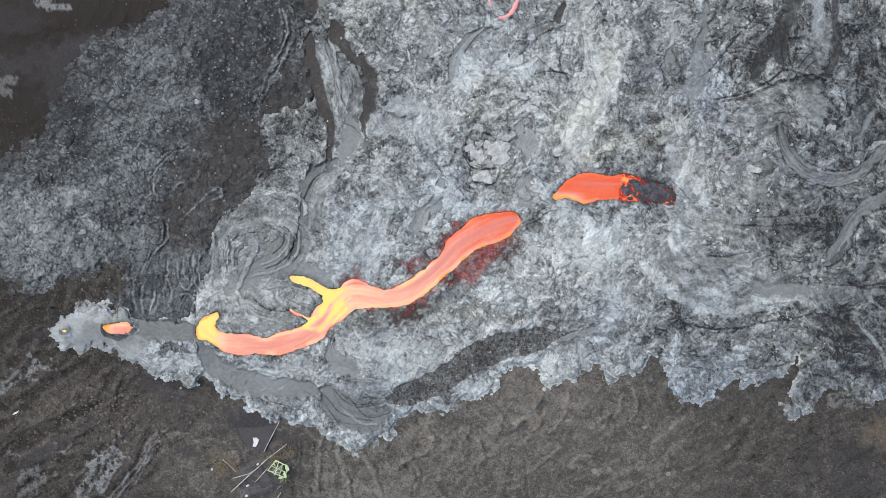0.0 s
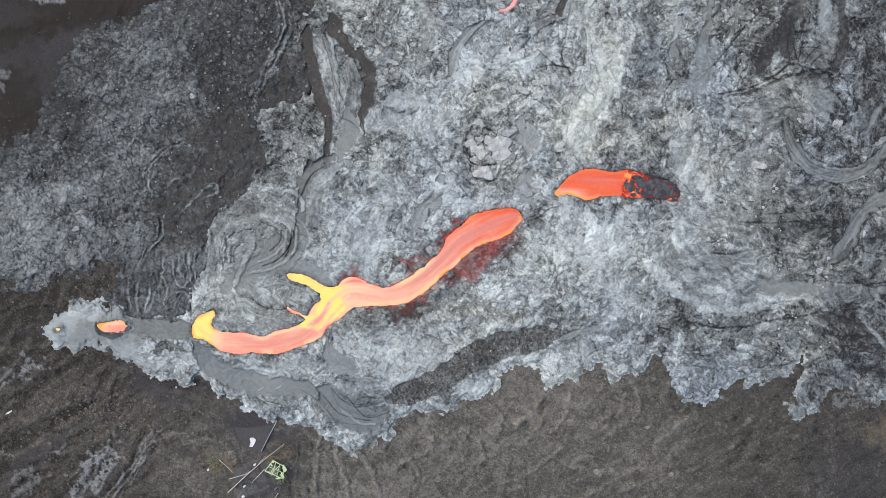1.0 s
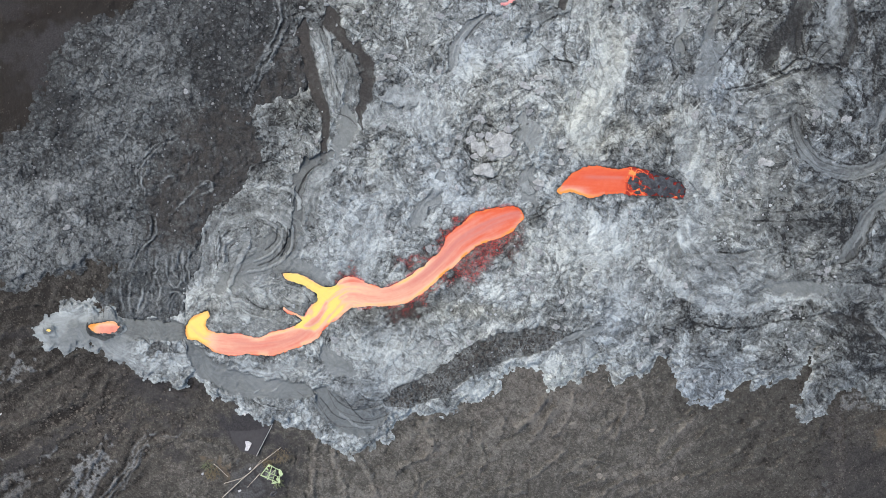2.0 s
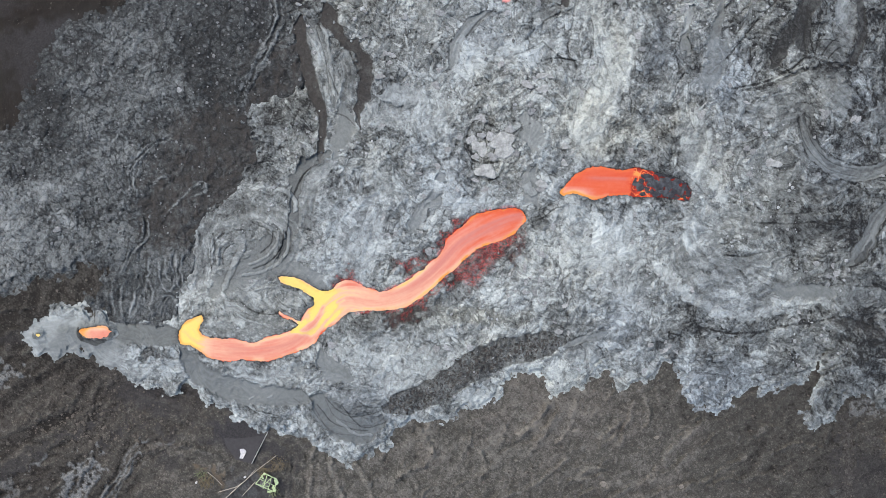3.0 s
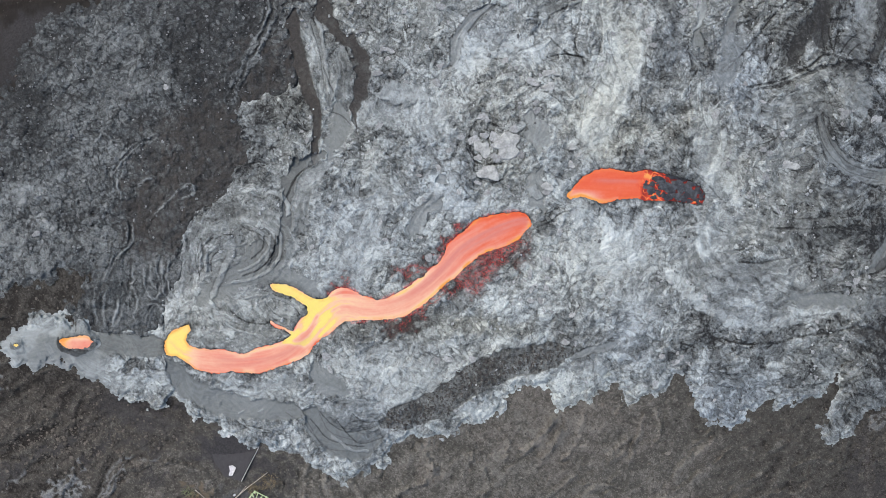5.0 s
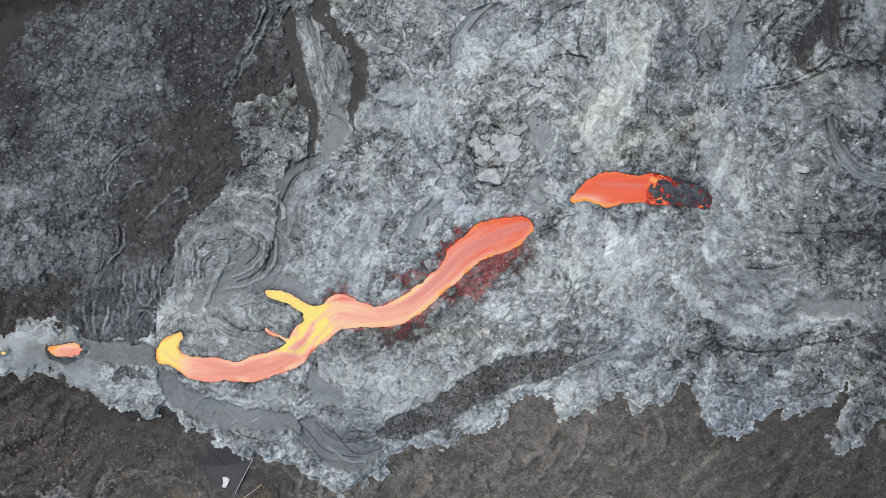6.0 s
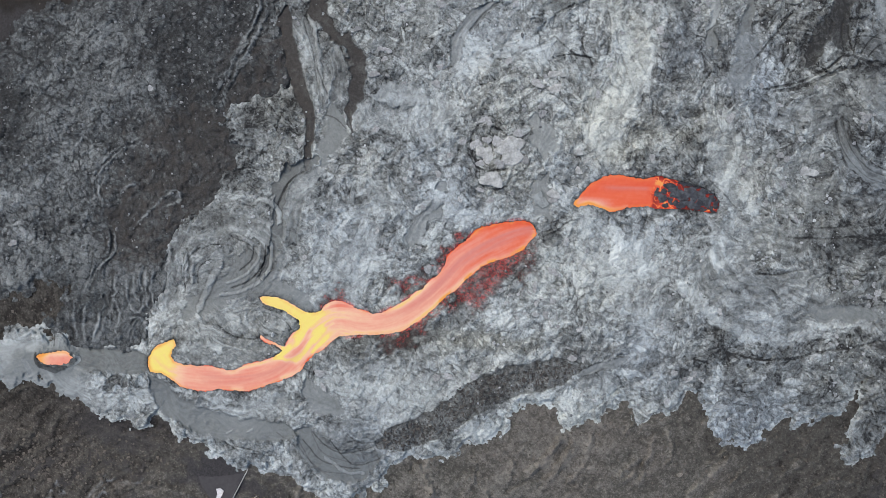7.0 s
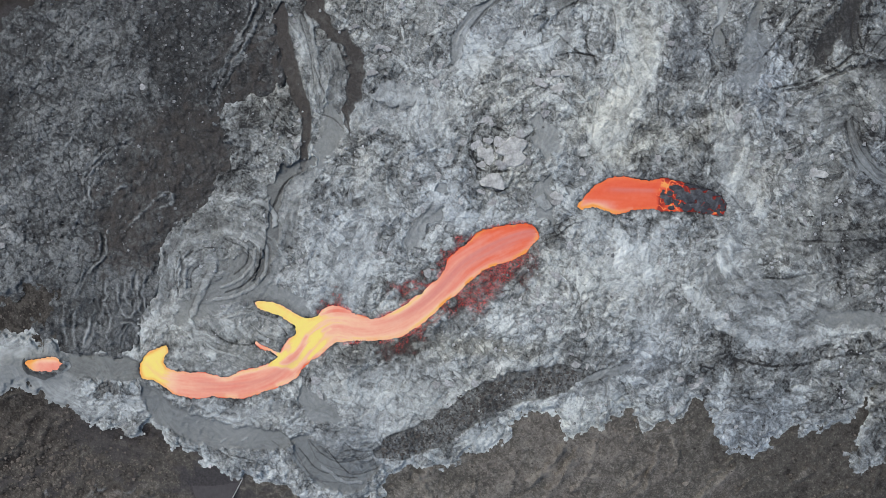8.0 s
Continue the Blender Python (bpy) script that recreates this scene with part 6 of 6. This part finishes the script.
row = np.exp(-((gx - 1463 - 3 * warp_x) / 7) ** 2) * step(700, 740, gy) + 0.6 * np.exp(-((gx - 1505) / 14) ** 2 - ((gy - 765) / 14) ** 2) + 0.6 * np.exp(-((gx - 1530) / 40) ** 2 - ((gy - 830) / 10) ** 2)
scatter("rubble_row", 5200, (1430, 690, 1568, 882), row * step(4, -6, front), 0.10, 0.42, DARK_CINDER, "row of dark stones and clods across the slope", 64)
clinker = region(pairs("985 590 960 586 900 594 850 606 800 624 772 650 738 672 696 690 700 726 742 712 782 694 812 676 852 652 902 630 944 620 985 606"))
scatter("clinker_band", 5200, (690, 580, 990, 735), 0.8 * step(0, 8, clinker), 0.08, 0.30, DARK_CINDER, "dark clinker rubble filling a band of the crust", 66)
clods = np.exp(-((gx - 240) / 110) ** 2 - ((gy - 735) / 38) ** 2) * step(4, -6, front) * (1 - ground_flat)
scatter("scattered_clods", 6000, (60, 660, 440, 830), clods, 0.10, 0.34, CINDER, "coarse brown cinder clods on the slope", 65)

# ---- the buried yard: roof, sheet, poles, green frame, tyre, plants ----
yard = spot(455, 770, 0)
roof = thing("flat_roof", yard, "dark ash-covered flat roof slab with a pale edge strip", "roof")


def at_yard(x, y, lift=0.0):
    z = yard.z + lift
    px, py = world_xy(x, y, z)
    return Vector((float(px), float(py), z)) - yard


bm = bmesh.new()
corner = [at_yard(x, y, h) for x, y, h in ((412, 722, -0.05), (445, 716, 0.1), (478, 748, 0.3), (499, 739, 0.38), (467, 800, 0.38), (440, 792, 0.1), (424, 768, -0.05))]
upper = [bm.verts.new(p) for p in corner]
lower = [bm.verts.new(p - Vector((0, 0, 1.6))) for p in corner]
bm.faces.new(upper)
for i in range(len(upper)):
    bm.faces.new((upper[i], lower[i], lower[(i + 1) % 7], upper[(i + 1) % 7]))
bmesh.ops.triangulate(bm, faces=bm.faces)
part("slab", bm, ROOF, roof)
bm = bmesh.new()
bar(bm, at_yard(499, 737, 0.44), at_yard(467, 800, 0.44), 0.06)
part("edge_strip", bm, PALE_METAL, roof, "thin pale metal edge strip")
bm = bmesh.new()
slab_mesh(bm, 0.45, 0.28, 0.06, 0.8, r, 7, 0.1, at_yard(499, 736, 0.5))
part("cap", bm, WHITE, roof, "white end cap")

bm = bmesh.new()
pts = ((-0.5, 0.75), (0.1, 0.85), (0.62, 0.45), (0.35, -0.2), (0.0, -0.85), (-0.55, -0.75), (-0.35, 0.0))
up = [bm.verts.new((x, y, 0.06 + 0.05 * math.sin(3 * x + 2 * y))) for x, y in pts]
dn = [bm.verts.new((x, y, 0.0)) for x, y in pts]
bm.faces.new(up)
bm.faces.new(dn[::-1])
for i in range(7):
    bm.faces.new((up[i], dn[i], dn[(i + 1) % 7], up[(i + 1) % 7]))
ob = part("white_sheet", bm, WHITE)
ob.matrix_basis = Matrix.Translation(yard + at_yard(452.5, 783, 0.40))
tagged(ob, "torn white sheet lying on the dark roof", "sheet")


def pole(points, thick, label, taper=0.6):
    bm = bmesh.new()
    ps = [spot(x, y, h) for x, y, h in points]
    for k, (a, b) in enumerate(zip(ps[:-1], ps[1:])):
        bar(bm, a, b, thick * (1 - 0.2 * k), 1.0, 7, taper)
    return tagged(part("pole", bm, WOOD), label, "pole", "bleached poles")


pole(((409, 871, 0.35), (440, 842, 0.5), (474, 812, 0.6), (508, 786, 0.5)), 0.09, "long bleached wooden pole lying across the yard", 0.95)
pole(((412, 847, 0.3), (440, 839, 0.5), (456, 829, 0.6), (474, 808, 0.5)), 0.07, "bent bleached branch lying beside the long pole", 0.9)
pole(((394, 814, 0.2), (404, 822, 0.3), (418, 836, 0.2)), 0.08, "short bleached stick lying among dry weeds", 0.7)
pole(((473, 830, 0.5), (462, 842, 0.4), (451, 854, 0.3)), 0.07, "thin weathered stick beside the green frame", 0.8)
pole(((497, 872, 0.3), (484, 892, 0.3)), 0.08, "thin weathered stick at the edge of the yard", 0.8)

gf = spot(493, 832, 0.0)
green = thing("metal_frame", gf, "light green painted metal frame standing in the ashy yard", "frame")


def at_frame(x, y, h):
    z = gf.z + h
    px, py = world_xy(x, y, z)
    return Vector((float(px), float(py), z)) - gf


C = ((474, 833), (488, 815), (509, 826), (504, 846))
for (ax, ay), (bx, by), w in ((C[0], C[1], 0.07), (C[1], C[2], 0.08), (C[2], C[3], 0.09), (C[3], C[0], 0.08)):
    bm = bmesh.new()
    bar(bm, at_frame(ax, ay, 1.5), at_frame(bx, by, 1.5), w, 0.7)
    part("rail", bm, GREEN, green)
for (ax, ay), (bx, by), w in (((480, 825), (507, 837), 0.06), ((493, 818), (486, 841), 0.08), ((500, 822), (494, 844), 0.06), ((482, 838), (491, 826), 0.05), ((487, 836), (499, 824), 0.05), ((478, 834), (496, 838), 0.05)):
    bm = bmesh.new()
    bar(bm, at_frame(ax, ay, 1.55), at_frame(bx, by, 1.45), w, 0.7)
    part("brace", bm, GREEN, green)
for x, y in C:
    bm = bmesh.new()
    bar(bm, at_frame(x, y, -0.3), at_frame(x, y, 1.5), 0.07)
    part("post", bm, GREEN, green)
for cx, cy, rx, ry, turn in ((508, 829, 0.34, 0.62, 0.5), (504, 841, 0.3, 0.5, 0.3), (489, 817, 0.3, 0.16, 0.4), (497, 846, 0.42, 0.2, 0.1), (485, 822, 0.16, 0.34, 0.6)):
    bm = bmesh.new()
    slab_mesh(bm, rx, ry, 0.05, turn, r, 9, 0.05, at_frame(cx, cy, 1.62), 0.3)
    part("panel", bm, GREEN, green, "light green sheet metal panel")
# dark block added inside so that the openings of the frame read dark
bm = bmesh.new()
slab_mesh(bm, 1.1, 0.8, 0.3, 0.6, r, 12, 0.1, at_frame(491, 832, 0.3), 0.2)
part("dark_infill", bm, RUBBER, green, "added dark block that fills the frame openings")


def ring(bm, big, small, tilt, sides=18, rim=8):
    vs = []
    for i in range(sides):
        a = 2 * math.pi * i / sides
        row = []
        for j in range(rim):
            b = 2 * math.pi * j / rim
            p = Vector(((big + small * math.cos(b)) * math.cos(a), (big + small * math.cos(b)) * math.sin(a), small * math.sin(b)))
            row.append(bm.verts.new(tilt @ p))
        vs.append(row)
    for i in range(sides):
        for j in range(rim):
            bm.faces.new((vs[i][j], vs[(i + 1) % sides][j], vs[(i + 1) % sides][(j + 1) % rim], vs[i][(j + 1) % rim]))


bm = bmesh.new()
ring(bm, 0.5, 0.13, Euler((0.9, 0.3, 0.5)).to_matrix())
ob = part("tyre", bm, RUBBER)
ob.matrix_basis = Matrix.Translation(spot(496, 864, 0.3))
tagged(ob, "worn dark tyre leaning in the ash beside the frame", "tyre")


def weeds(x, y, spread, count, mat, label, seed):
    q = random.Random(seed)
    bm = bmesh.new()
    for _ in range(count):
        a, d = q.uniform(0, 6.283), spread * math.sqrt(q.random())
        base = Vector((d * math.cos(a), d * math.sin(a), -0.05))
        lean = q.uniform(0, 6.283)
        length = q.uniform(0.25, 0.7)
        tip = base + Vector((length * math.cos(lean), length * math.sin(lean), q.uniform(0.15, 0.5)))
        side = Vector((-math.sin(lean), math.cos(lean), 0)) * q.uniform(0.03, 0.07)
        mid = (base + tip) / 2 + Vector((0, 0, 0.12))
        v = [bm.verts.new(p) for p in (base - side * 0.5, base + side * 0.5, mid + side, tip, mid - side)]
        bm.faces.new(v)
    ob = part("weeds", bm, mat)
    ob.matrix_basis = Matrix.Translation(spot(x, y, 0.02))
    return tagged(ob, label, "plant", "dry weeds")


weeds(393, 828, 1.2, 140, DRY, "patch of dry ochre weeds in the ash", 1)
weeds(384, 817, 0.9, 50, LEAF, "sparse yellow-green weeds beside the dry patch", 2)
weeds(505, 845, 0.8, 60, LEAF, "pale green weeds growing round the metal frame", 3)
weeds(508, 799, 1.4, 90, DRY, "dry brown weeds along the pole", 4)
weeds(486, 812, 0.8, 90, DRY, "dry tufts between the pole and the frame", 5)

for x, y, rx, ry, tr in ((436, 878, 0.36, 0.2, 0.3), (438, 860, 0.32, 0.16, 0.6), (375, 831, 0.22, 0.2, 0.1), (447, 729, 0.25, 0.2, 0.2), (1183, 839, 0.6, 0.35, 0.3), (28, 731, 0.75, 0.16, 0.5),
                         (432, 776, 0.22, 0.18, 0.4), (456, 822, 0.25, 0.2, 0.3), (1141, 757, 0.45, 0.3, 0.3), (1052, 834, 0.6, 0.55, 0.1)):
    bm = bmesh.new()
    pale = rx != 0.6 and rx != 0.45 or y > 800 and rx != 0.6
    slab_mesh(bm, rx, ry, 0.12, tr, r, 9, 0.3)
    ob = part("rubble_piece", bm, WHITE if pale else WALLING)
    ob.matrix_basis = Matrix.Translation(spot(x, y, 0.04))
    tagged(ob, "small whitish piece of rubble on the ground" if pale else "small grey-brown stone on the slope", "rubble", "loose rubble")


# ---- broken slabs that lie singly on the fresh crust ----
variants = []
for k in range(14):
    bm = bmesh.new()
    slab_mesh(bm, r.uniform(0.75, 1.2), r.uniform(0.55, 0.85), 0.16, 0.0, r, 11, 0.05, (0, 0, 0), 0.3)
    me = bpy.data.meshes.new("crust_slab")
    bmesh.ops.recalc_face_normals(bm, faces=bm.faces)
    bm.to_mesh(me)
    bm.free()
    me.materials.append(SLAB)
    variants.append(me)
placed = 0
slab_ground = inner * (smooth < 0.3) * (tone > -0.16) * step(-0.2, 0.8, rough(56, 220, 40, 1.0)) * (melt_in < -14)
while placed < 170:
    x, y = r.uniform(560, 1540), r.uniform(20, 690)
    if sample(slab_ground, np.array([x]), np.array([y]))[0] < r.random() or sample(front, np.array([x]), np.array([y]))[0] < 12:
        continue
    ob = new("crust_slab", variants[placed % 14])
    size = 0.28 * (3.0 ** (r.random() ** 1.6))
    ob.parent = flow
    ob.matrix_basis = Matrix.LocRotScale(spot(x, y, 0.02), Euler((r.uniform(-0.25, 0.25), r.uniform(-0.25, 0.25), r.uniform(0, 6.28))), (size, size, size * 0.8))
    placed += 1
